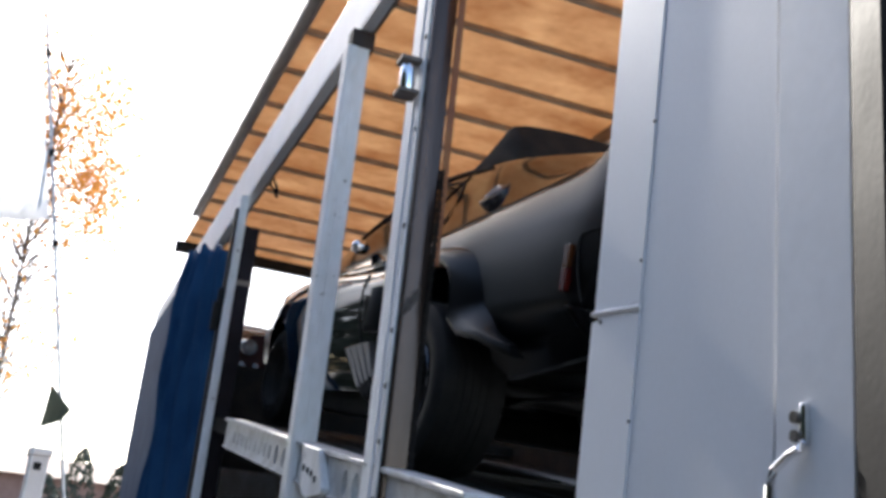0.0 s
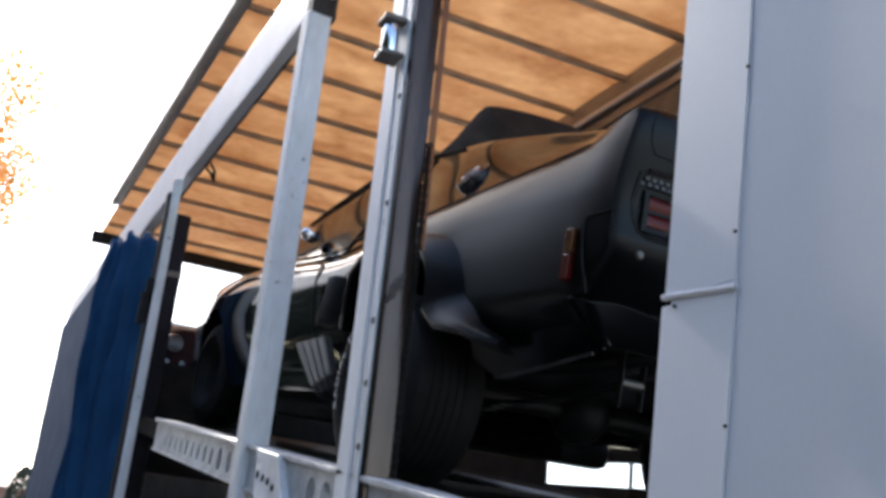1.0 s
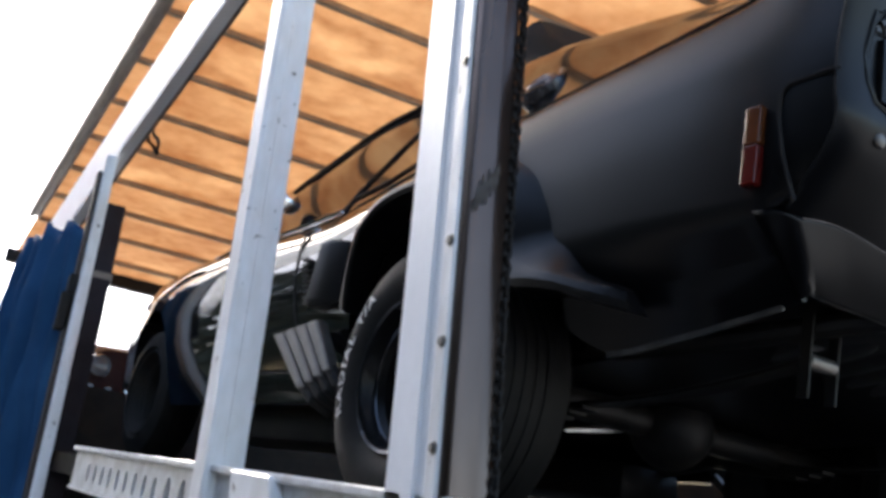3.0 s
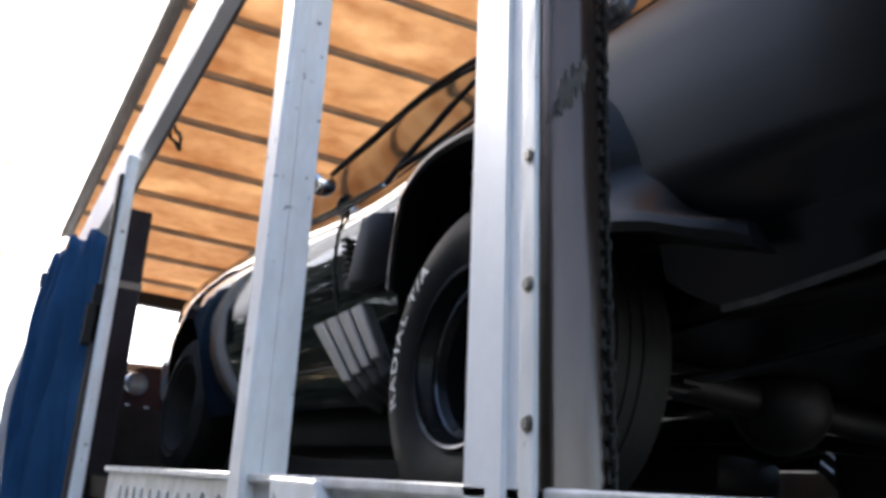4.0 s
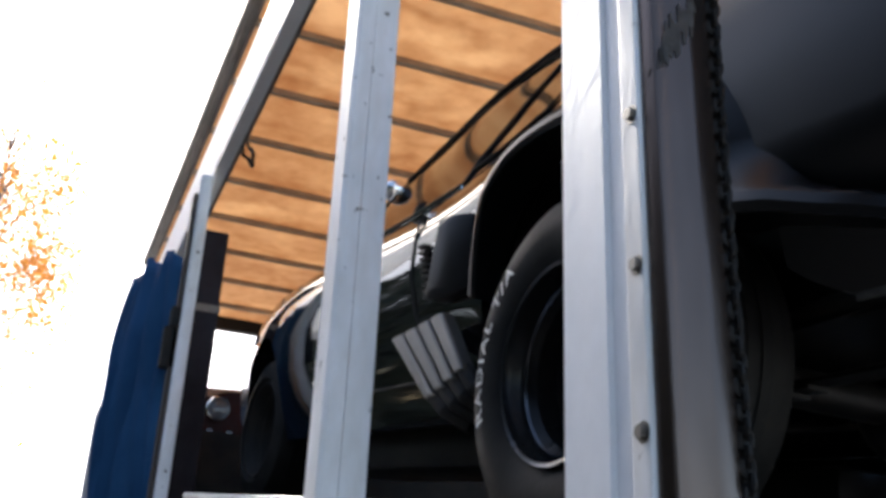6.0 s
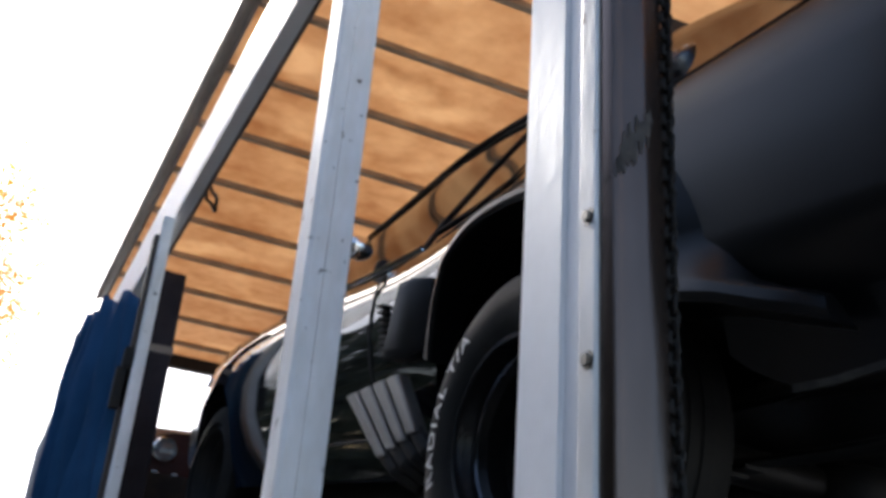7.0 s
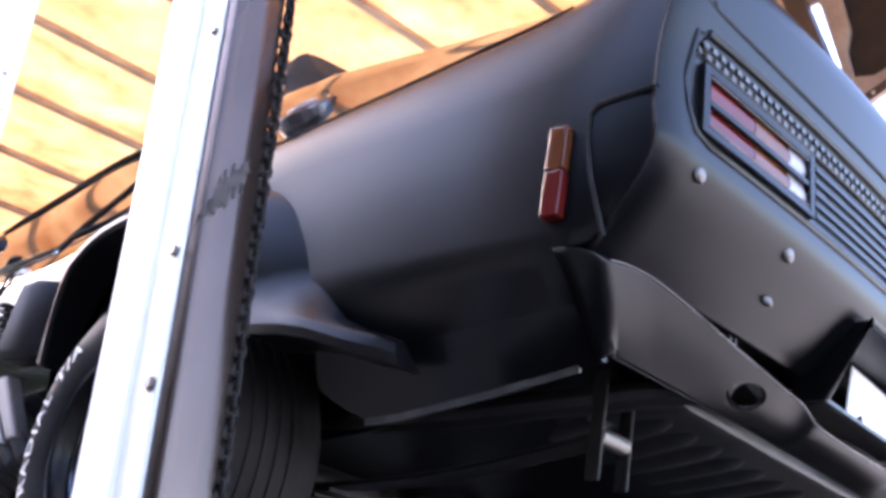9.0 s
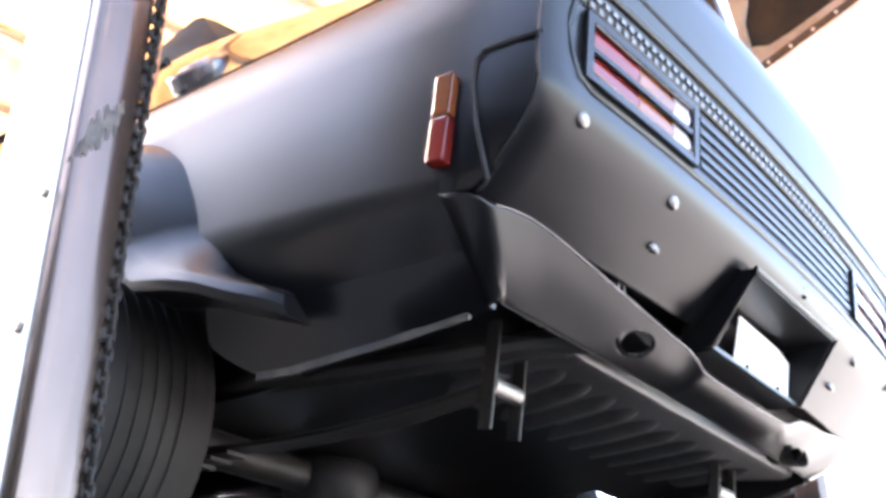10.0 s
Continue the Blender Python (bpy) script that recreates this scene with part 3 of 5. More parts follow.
# y, then x and z of nine points from lip to centre line
SECTIONS = [
    (-1.176, -0.715, 0.150, -0.80, 0.21, -0.872, 0.280, -0.884, 0.40, -0.884, 0.58, -0.874, 0.76, -0.848, 0.860, -0.40, 0.885, 0, 0.89),
    (-1.11, -0.715, 0.150, -0.81, 0.21, -0.884, 0.272, -0.894, 0.41, -0.892, 0.58, -0.878, 0.755, -0.846, 0.846, -0.40, 0.875, 0, 0.88),
    (-1.00, -0.725, 0.130, -0.812, 0.20, -0.893, 0.266, -0.903, 0.42, -0.899, 0.58, -0.882, 0.735, -0.840, 0.795, -0.40, 0.825, 0, 0.83),
    (-0.67, -0.805, 0.035, -0.855, 0.15, -0.905, 0.262, -0.912, 0.41, -0.907, 0.56, -0.886, 0.688, -0.845, 0.742, -0.40, 0.765, 0, 0.765),
    (-0.30, -0.83, -0.03, -0.868, 0.12, -0.905, 0.26, -0.912, 0.40, -0.908, 0.54, -0.889, 0.648, -0.848, 0.702, -0.40, 0.73, 0, 0.73),
    (0.20, -0.85, -0.06, -0.88, 0.10, -0.90, 0.24, -0.912, 0.38, -0.915, 0.49, -0.897, 0.592, -0.850, 0.640, -0.40, 0.69, 0, 0.69),
    (0.90, -0.79, -0.08, -0.845, 0.07, -0.878, 0.19, -0.895, 0.32, -0.89, 0.43, -0.865, 0.525, -0.82, 0.565, -0.40, 0.63, 0, 0.64),
    (2.00, -0.755, -0.09, -0.81, 0.05, -0.842, 0.18, -0.858, 0.30, -0.850, 0.43, -0.83, 0.53, -0.78, 0.58, -0.40, 0.62, 0, 0.63),
    (2.80, -0.72, -0.08, -0.765, 0.05, -0.79, 0.17, -0.805, 0.30, -0.80, 0.42, -0.78, 0.51, -0.73, 0.555, -0.40, 0.585, 0, 0.59),
    (3.40, -0.66, -0.02, -0.69, 0.07, -0.70, 0.16, -0.715, 0.26, -0.71, 0.36, -0.69, 0.43, -0.64, 0.465, -0.40, 0.49, 0, 0.50),
]


def arch_point(a, b, cy, cz, e, ang):
    c, s = math.cos(ang), math.sin(ang)
    return cy + a * math.copysign(abs(c) ** (2 / e), c), cz + b * math.copysign(abs(s) ** (2 / e), s)


def solid_minus(name, bm, cutters, mat):
    """The shell with the cutters' volumes taken away, as a plain mesh."""
    bmesh.ops.recalc_face_normals(bm, faces=bm.faces)
    me = bpy.data.meshes.new(name)
    bm.to_mesh(me)
    bm.free()
    ob = new(name, me)
    temp = []
    for cb in cutters:
        bmesh.ops.recalc_face_normals(cb, faces=cb.faces)
        cm = bpy.data.meshes.new("cut")
        cb.to_mesh(cm)
        cb.free()
        c = new("cut", cm)
        temp.append(c)
        md = ob.modifiers.new("cut", "BOOLEAN")
        md.operation, md.solver, md.object = "DIFFERENCE", "EXACT", c
    bpy.context.view_layer.update()
    done = bpy.data.meshes.new_from_object(ob.evaluated_get(bpy.context.evaluated_depsgraph_get()))
    for c in temp:
        bpy.data.objects.remove(c)
    bpy.data.objects.remove(ob)
    out = bmesh.new()
    out.from_mesh(done)
    return out


def tail_y(x, z):
    """Rear face of the tail: tucked in below the lamps, bowed a little across."""
    prof = [(0.24, -1.068), (0.27, -1.088), (0.30, -1.120), (0.333, -1.150), (0.365, -1.178), (0.395, -1.198), (0.42, -1.208), (0.45, -1.210), (0.48, -1.204), (0.60, -1.200), (0.66, -1.208), (0.72, -1.216), (0.80, -1.222), (0.835, -1.220), (0.86, -1.206), (0.88, -1.17)]
    a = abs(x)
    return curve_at(prof, z)[0] - 0.036 * (1 - (a / 0.82) ** 2) + 0.012 * (max(0.0, a - 0.82) / 0.048) ** 2


def coupe_body():
    bm = bmesh.new()
    rings = []
    ys = [-1.176, -1.165, -1.14, -1.10, -1.07, -1.035, -1.025, -0.98] + [-0.90 + 0.1 * k for k in range(44)]
    for y in ys:
        v = curve_at(SECTIONS, y)
        half = [(v[2 * k], v[2 * k + 1]) for k in range(9)]
        if y < -1.03:
            # the lower facet stops where the valance begins
            half[0] = (half[2][0] + 0.03, half[2][1] - 0.012)
            half[1] = (half[2][0] + 0.012, half[2][1] - 0.006)
        def between(k, f):
            return tuple(half[2][c] + (half[k][c] - half[2][c]) * f for c in (0, 1))

        half[2:3] = [between(1, 0.3), half[2], between(3, 0.22)]
        zf = half[0][1] + (0.10 if y > -1.03 else 0.02)
        left = [(half[0][0] + 0.03, zf)] + [(half[0][0] + 0.012, half[0][1])] + half
        # the last rings lean with the tail
        f = min(1.0, max(0.0, (-1.0 - y) / 0.176)) ** 1.5
        left = [(x, y + f * (tail_y(0.868, z) + 0.003 + 1.176), z) for x, z in left]
        ring = [Vector(q) for q in left] + [Vector((-x, b, z)) for x, b, z in reversed(left[:-1])]
        rings.append(ring)
    loft(bm, rings)
    cutters = []
    for side in (-1, 1):
        c = bmesh.new()
        pr = [arch_point(0.515, 0.545, 0.045, 0.0, 3.0, k * math.tau / 40) for k in range(40)]
        loft(c, [[(side * x, y, z) for y, z in pr] for x in (0.58, 1.2)])
        cutters.append(c)
        # the panel's lower front corner is rounded away behind the tyre
        c = bmesh.new()
        pr = [(-0.30, 0.18), (-0.405, 0.175), (-0.425, 0.13), (-0.445, 0.10), (-0.475, 0.078), (-0.51, 0.056), (-0.55, 0.037), (-0.605, 0.018), (-0.61, -0.2), (-0.30, -0.2)]
        loft(c, [[(side * x, y, z) for y, z in pr] for x in (0.59, 1.21)])
        cutters.append(c)
        c = bmesh.new()
        pr = [arch_point(0.39, 0.385, 2.80, -0.02, 2.3, k * math.tau / 32) for k in range(32)]
        loft(c, [[(side * x, y, z) for y, z in pr] for x in (0.55, 1.2)])
        cutters.append(c)
    out = solid_minus("body", bm, cutters, SATIN)
    ob = part("body", out, SATIN, coupe, "satin charcoal body shell", smooth=True)
    ob.data.set_sharp_from_angle(angle=radians(48))
    # the crease over the lower facet of the rear quarter stays crisp
    for e in ob.data.edges:
        ends = [ob.data.vertices[i].co for i in e.vertices]
        if all(q.y < -0.42 for q in ends) and abs(ends[0].y - ends[1].y) > 0.004:
            if all(math.hypot(abs(q.x) + v[3], q.z - v[4]) < 0.007 for q in ends for v in [(0, *curve_at(SECTIONS, max(q.y, -1.17)))[0:6]]):
                e.use_edge_sharp = True
    return ob


body = coupe_body()
body.data.materials.append(BLACK)
for poly in body.data.polygons:
    if poly.center.y > 0.30 or (poly.center.z > 0.70 and abs(poly.center.x) < 0.8 and poly.center.y > -0.9):
        poly.material_index = 1


def tail():
    def w_at(z):
        return -curve_at([(0.2, -0.86), (0.28, -0.868)] + [(SECTIONS[0][2 * k], SECTIONS[0][2 * k - 1]) for k in range(4, 8)], z)[0]

    R0, R1 = -0.19, 0.27      # the plate recess across
    xs = sorted({-0.868, -0.86, -0.845, -0.825, 0.825, 0.845, 0.86, *[round(-0.8 + 0.05 * k, 3) for k in range(33)], R0, R1, 0.868} - {-0.2, 0.25})
    zs = [0.27, 0.28, 0.295, 0.315, 0.335, 0.352, 0.37, 0.385, 0.405, 0.425, 0.445, 0.47, 0.52, 0.58, 0.63, 0.66, 0.70, 0.75, 0.80, 0.83, 0.85, 0.865, 0.88]
    bm = bmesh.new()
    grid = [[bm.verts.new((x * (w_at(z) + 0.001) / 0.868, tail_y(x, z), min(z, 0.88 - 0.035 * (max(0, abs(x) - 0.72) / 0.148) ** 2))) for x in xs] for z in zs]
    for j in range(len(zs) - 1):
        for i in range(len(xs) - 1):
            if R0 < (xs[i] + xs[i + 1]) / 2 < R1 and zs[j] < 0.37:
                continue
            bm.faces.new((grid[j][i], grid[j][i + 1], grid[j + 1][i + 1], grid[j + 1][i]))
    for col in (0, len(xs) - 1):
        inner = [bm.verts.new((r[col].co.x * 0.955, min(-1.06, r[col].co.y + 0.05), r[col].co.z)) for r in grid]
        for j in range(2, len(zs) - 1):
            bm.faces.new((grid[j][col], grid[j + 1][col], inner[j + 1], inner[j]))
    under = [bm.verts.new((v.co.x * 0.98, v.co.y + 0.06, v.co.z + 0.012)) for v in grid[0]]
    for i in range(len(xs) - 1):
        if not R0 < (xs[i] + xs[i + 1]) / 2 < R1:
            bm.faces.new((grid[0][i], under[i], under[i + 1], grid[0][i + 1]))
    t = part("tail_panel", bm, SATIN, coupe, "satin charcoal tail panel", smooth=True)
    md = t.modifiers.new("thick", "SOLIDIFY")
    md.thickness, md.offset = 0.012, 0
    # plate recess: walls, a rolled rim and a blank pale plate
    front = [(-1.166, 0.218), (-1.252, 0.372), (-1.10, 0.372), (-1.10, 0.218)]
    for outline, way in (
        ([(R0 - 0.002, y, z) for y, z in front], (0.012, 0, 0)),
        ([(R1 + 0.002, y, z) for y, z in front], (-0.012, 0, 0)),
        ([(R0 + 0.012, -1.252, 0.372), (R1 - 0.012, -1.252, 0.372), (R1 - 0.012, -1.10, 0.352), (R0 + 0.012, -1.10, 0.352)], (0, 0, -0.010)),
        ([(R0 + 0.012, -1.166, 0.218), (R1 - 0.012, -1.166, 0.218), (R1 - 0.012, -1.10, 0.212), (R0 + 0.012, -1.10, 0.212)], (0, 0, 0.008)),
        ([(R0 + 0.012, -1.112, 0.222), (R1 - 0.012, -1.112, 0.222), (R1 - 0.012, -1.112, 0.345), (R0 + 0.012, -1.112, 0.345)], (0, 0.008, 0)),
    ):
        bm = bmesh.new()
        slab(bm, outline, way)
        part("recess_wall", bm, SATIN, t)
    bm = bmesh.new()
    tube(bm, [(R1 + 0.001, -1.168, 0.218), (R1 + 0.001, -1.254, 0.372), (R0 - 0.001, -1.254, 0.372), (R0 - 0.001, -1.168, 0.218)], 0.0055, 8)
    part("recess_rim", bm, SATIN, t, smooth=True)
    bm = bmesh.new()
    slab(bm, [(-0.05, -1.150, 0.222), (0.245, -1.150, 0.222), (0.258, -1.150, 0.318), (0.19, -1.150, 0.332), (-0.02, -1.150, 0.342)], (0, 0.004, 0))
    part("blank_plate", bm, LETTER, t, "blank pale plate")
    for x in (0.015, 0.185):
        b = bmesh.new()
        cyl(b, (x, -1.155, 0.238), (x, -1.149, 0.238), 0.008, 8)
        part("screw", b, DULL, t)
    for k in range(4):
        b = bmesh.new()
        bmesh.ops.create_uvsphere(b, u_segments=8, v_segments=5, radius=0.005, matrix=pose(0.055 + 0.012 * k, tail_y(0.06, 0.445) - 0.002, 0.462 - 0.017 * k))
        part("stud", b, DULL, t)
    # bumper bolts
    for sx in (-1, 1):
        for x, z in ((0.789, 0.407), (0.492, 0.389), (0.462, 0.322)):
            b = bmesh.new()
            y = tail_y(x, z) - 0.006
            lean = 0.0 if z > 0.35 else -38.0
            bmesh.ops.create_uvsphere(b, u_segments=12, v_segments=6, radius=0.0155, matrix=pose(sx * x, y, z, lean) @ Matrix.Diagonal((1, 0.6, 1, 1)))
            part("bolt", b, ZINC, t, smooth=True)
    # mesh strip under the lid lip
    bm = bmesh.new()
    n = 66
    for k in range(n):
        for r in range(2):
            x = -0.82 + 1.64 * (k + 0.5 * (r % 2) + 0.25) / n
            z = 0.618 + 0.017 * r
            y = tail_y(x, z)
            box(bm, x - 0.0075, x + 0.0075, y - 0.012, y - 0.002, z, z + 0.011)
    part("mesh_strip", bm, PIPE, t, "fine grey mesh vent strip")
    bm = bmesh.new()
    xs2 = [-0.84 + 0.04 * k for k in range(43)]
    loft(bm, [[(x, tail_y(x, 0.63) - 0.008, 0.612), (x, tail_y(x, 0.63) - 0.008, 0.657), (x, tail_y(x, 0.63) + 0.01, 0.657), (x, tail_y(x, 0.63) + 0.01, 0.612)] for x in xs2])
    part("vent_backing", bm, DULL, t)
    # raised rim round vent and lamps, with the dark groove outside it
    def at_tail(x, z, d):
        return (x, tail_y(x, z) - d, z)

    def loop(w, z0, z1, cut_x, cut_z, n=26):
        half = [(w, z1), (w + 0.012, (z0 + z1) / 2), (w, z0 + cut_z), (w - cut_x * 0.35, z0 + cut_z * 0.3), (w - cut_x, z0)]
        low = [((w - cut_x) * (1 - 2 * k / n), z0) for k in range(1, n)]
        top = [((-w + 0.03) * (1 - 2 * k / n), z1 + 0.012) for k in range(n + 1)]
        pts = half + low + [(-x, z) for x, z in reversed(half)] + top
        return pts + [pts[0]]

    bm = bmesh.new()
    tube(bm, [at_tail(x, z, 0.004) for x, z in loop(0.826, 0.462, 0.655, 0.05, 0.045)], 0.0085, 8)
    part("panel_rim", bm, SATIN, t, "raised satin rim of the lamp panel", smooth=True)
    bm = bmesh.new()
    tube(bm, [at_tail(x, z, -0.002) for x, z in loop(0.840, 0.448, 0.668, 0.05, 0.05)], 0.006, 6)
    part("rim_groove", bm, DULL, t)
    bm = bmesh.new()
    slot = [(0.80, 0.617), (0.812, 0.638), (0.80, 0.66)]
    slot += [(-0.8 + 1.6 * (1 - k / 26), 0.662) for k in range(1, 26)] + [(-x, z) for x, z in reversed(slot)] + [(-0.8 + 1.6 * k / 26, 0.615) for k in range(1, 26)]
    tube(bm, [at_tail(x, z, 0.010) for x, z in slot + slot[:1]], 0.004, 6)
    part("vent_rim", bm, SATIN, t, smooth=True)
    # black lid line
    bm = bmesh.new()
    tube(bm, [(x, tail_y(x, 0.715) - 0.003, 0.705 + 0.012 * (abs(x) / 0.8) ** 4) for x in [-0.84 + 0.06 * k for k in range(29)]], 0.006, 6)
    part("lid_gap", bm, DULL, t)
    for sx in (-1, 1):
        bm = bmesh.new()
        tube(bm, [(sx * x, tail_y(x, z) - 0.004, z) for x, z in ((0.79, 0.716), (0.815, 0.75), (0.818, 0.80), (0.80, 0.845), (0.79, 0.868))], 0.005, 6)
        part("lid_gap", bm, DULL, t)
    # lamps
    for sx in (-1, 1):
        lamp = new("tail_lamp")
        lamp.parent = coupe
        tagged(lamp, "red and amber tail lamp in a dark bezel")

        def at(u, z, d):
            x = sx * u
            return (x, tail_y(x, z) - d, z)

        bm = bmesh.new()
        u0, u1, z0, z1 = 0.805, 0.44, 0.478, 0.606
        for (a, b, c, d) in ((u0, u0 - 0.016, z0, z1), (u1 + 0.016, u1, z0, z1), (u0 - 0.016, u1 + 0.016, z1 - 0.014, z1), (u0 - 0.016, u1 + 0.016, z0, z0 + 0.014)):
            seg = 8
            loft(bm, [[at(a + (b - a) * k / seg, c, 0.0), at(a + (b - a) * k / seg, c, 0.018), at(a + (b - a) * k / seg, d, 0.018), at(a + (b - a) * k / seg, d, 0.0)] for k in range(seg + 1)])
        part("bezel", bm, RIM, lamp)
        bm = bmesh.new()
        tube(bm, [at(a, b, 0.017) for a, b in ((u0 - 0.02, z0 + 0.018), (u0 - 0.02, z1 - 0.018), (u1 + 0.02, z1 - 0.018), (u1 + 0.02, z0 + 0.018), (u0 - 0.02, z0 + 0.018))], 0.0018, 6)
        part("bright_trim", bm, DARK_STEEL, lamp)
        for zc0, zc1 in ((0.492, 0.537), (0.545, 0.590)):
            for a, b, mat, nm in ((0.786, 0.64, RED_LENS, "red_lens"), (0.637, 0.52, AMBER, "amber_lens"), (0.517, 0.46, CLEAR, "clear_lens")):
                bm = bmesh.new()
                seg = 5
                loft(bm, [[at(a + (b - a) * k / seg, zc0, 0.0), at(a + (b - a) * k / seg, zc0, 0.008), at(a + (b - a) * k / seg, (zc0 + zc1) / 2, 0.014), at(a + (b - a) * k / seg, zc1, 0.008), at(a + (b - a) * k / seg, zc1, 0.0)] for k in range(seg + 1)])
                part(nm, bm, mat, lamp, smooth=True)
        bm = bmesh.new()
        loft(bm, [[at(0.79 - 0.335 * k / 8, z, d) for z, d in ((0.537, 0.0), (0.536, 0.019), (0.546, 0.019), (0.545, 0.0))] for k in range(9)])
        part("divider", bm, RIM, lamp)
    # louvre bars between the lamps
    for k in range(5):
        bm = bmesh.new()
        z = 0.492 + 0.024 * k
        loft(bm, [[(x, tail_y(x, z) - d, z + e) for d, e in ((0, 0), (0.012, 0), (0.012, 0.010), (0, 0.012))] for x in [-0.418 + 0.076 * i for i in range(12)]])
        part("louvre", bm, SATIN, t)
    bm = bmesh.new()
    loft(bm, [[(x, tail_y(x, z) - 0.004, z) for z in (0.484, 0.612)] + [(x, tail_y(x, z) + 0.004, z) for z in (0.612, 0.484)] for x in [-0.425 + 0.085 * i for i in range(11)]])
    part("louvre_backing", bm, DULL, t)
    # valance below: it wraps round both corners; its upper edge steps down under the plate
    edge = [(-0.845, 0.257), (-0.80, 0.266), (-0.74, 0.271), (-0.70, 0.269), (-0.455, 0.238), (-0.294, 0.219), (-0.195, 0.209), (-0.165, 0.200), (-0.135, 0.187), (-0.10, 0.184), (0.26, 0.188), (0.33, 0.194), (0.38, 0.212), (0.43, 0.226), (0.60, 0.24), (0.75, 0.262), (0.845, 0.257)]
    turn = [((0.8925, -1.022, 0.2665), (0.7245, -1.012, 0.136)), ((0.8895, -1.052, 0.2645), (0.7205, -1.022, 0.142)), ((0.882, -1.074, 0.262), (0.714, -1.027, 0.147)), ((0.868, -1.086, 0.260), (0.705, -1.029, 0.150))]
    path = [((-a[0], *a[1:]), (-b[0], *b[1:])) for a, b in turn]
    for k in range(193):
        x = -0.845 + 1.69 * k / 192
        bow = 1 - (x / 0.845) ** 2
        path.append(((x, -1.092 - 0.032 * bow, curve_at(edge, x)[0]), (x * 0.82, -1.022 - 0.012 * bow, 0.151)))
    path += [(a, b) for a, b in reversed(turn)]
    bm = bmesh.new()
    skin = []
    for a, b in path:
        a, b = Vector(a), Vector(b)
        out = Vector((math.copysign(0.006, a.x) if abs(a.x) > 0.846 else 0, -0.010, -0.004))
        skin.append([a.lerp(b, f) + out * math.sin(math.pi * f) for f in [q / 24 for q in range(25)]])
    outlets = ((-0.345, 0.186), (0.525, 0.166))

    def reach(q, c):
        return math.hypot((q.x - c[0]) / 0.042, (q.z - c[1]) / 0.017)

    for row in skin:
        for q in row:
            for c in outlets:
                r = reach(q, c)
                if 0.78 < r < 1.16:      # draw the cut's edge round
                    q.x, q.z = c[0] + (q.x - c[0]) / r, c[1] + (q.z - c[1]) / r
    vs = [[bm.verts.new(q) for q in row] for row in skin]
    for i in range(len(vs) - 1):
        for k in range(24):
            corners = (skin[i][k], skin[i + 1][k], skin[i + 1][k + 1], skin[i][k + 1])
            if any(max(reach(q, c) for q in corners) < 1.01 for c in outlets):
                continue
            bm.faces.new((vs[i][k], vs[i + 1][k], vs[i + 1][k + 1], vs[i][k + 1]))
    v = part("valance", bm, SATIN, coupe, "satin rear valance with stepped upper edge", smooth=True)
    v.data.set_sharp_from_angle(angle=radians(30))
    md = v.modifiers.new("thick", "SOLIDIFY")
    md.thickness, md.offset = 0.004, 0
    # metal strip that imitates the highlight along the upper edge
    bm = bmesh.new()
    tube(bm, [r[0] + Vector((0, -0.002, 0)) for r in skin[5:-5]], 0.0024, 6)
    part("edge_lip", bm, DARK_STEEL, v, "thin metal strip standing for the upper edge's highlight")
    bm = bmesh.new()
    tube(bm, [r[24] for r in skin[3:-3]], 0.0022, 6)
    part("lower_lip", bm, PIPE, v)
    for x, z in outlets:
        # exhaust outlet: a dark throat with a pale pipe end in it
        b = bmesh.new()
        loft(b, [[(x + dx + 0.058 * w * math.cos(a), y, z + dz + 0.024 * w * math.sin(a)) for a in [k * math.tau / 20 for k in range(20)]] for y, w, dx, dz in ((-1.075, 1.02, 0, 0), (-1.03, 0.95, 0.01, 0.004), (-0.96, 0.8, 0.02, 0.008))], caps=False)
        b.faces.new([q for q in b.verts][-20:])
        part("outlet", b, DULL, v, smooth=True)
        b = bmesh.new()
        cyl(b, (x + 0.012, -1.035, z + 0.006), (x + 0.02, -0.98, z + 0.008), 0.015, 14)
        part("pipe_end", b, ZINC, v, smooth=True)
    part("bumper_beam", boxed(-0.74, 0.74, -1.055, -1.038, 0.215, 0.285, 0.005), DULL, coupe)
    for x in (-0.46, -0.44):
        part("bracket_tab", boxed(x, x + 0.005, -1.105, -1.06, 0.235, 0.268), PIPE, coupe)


tail()


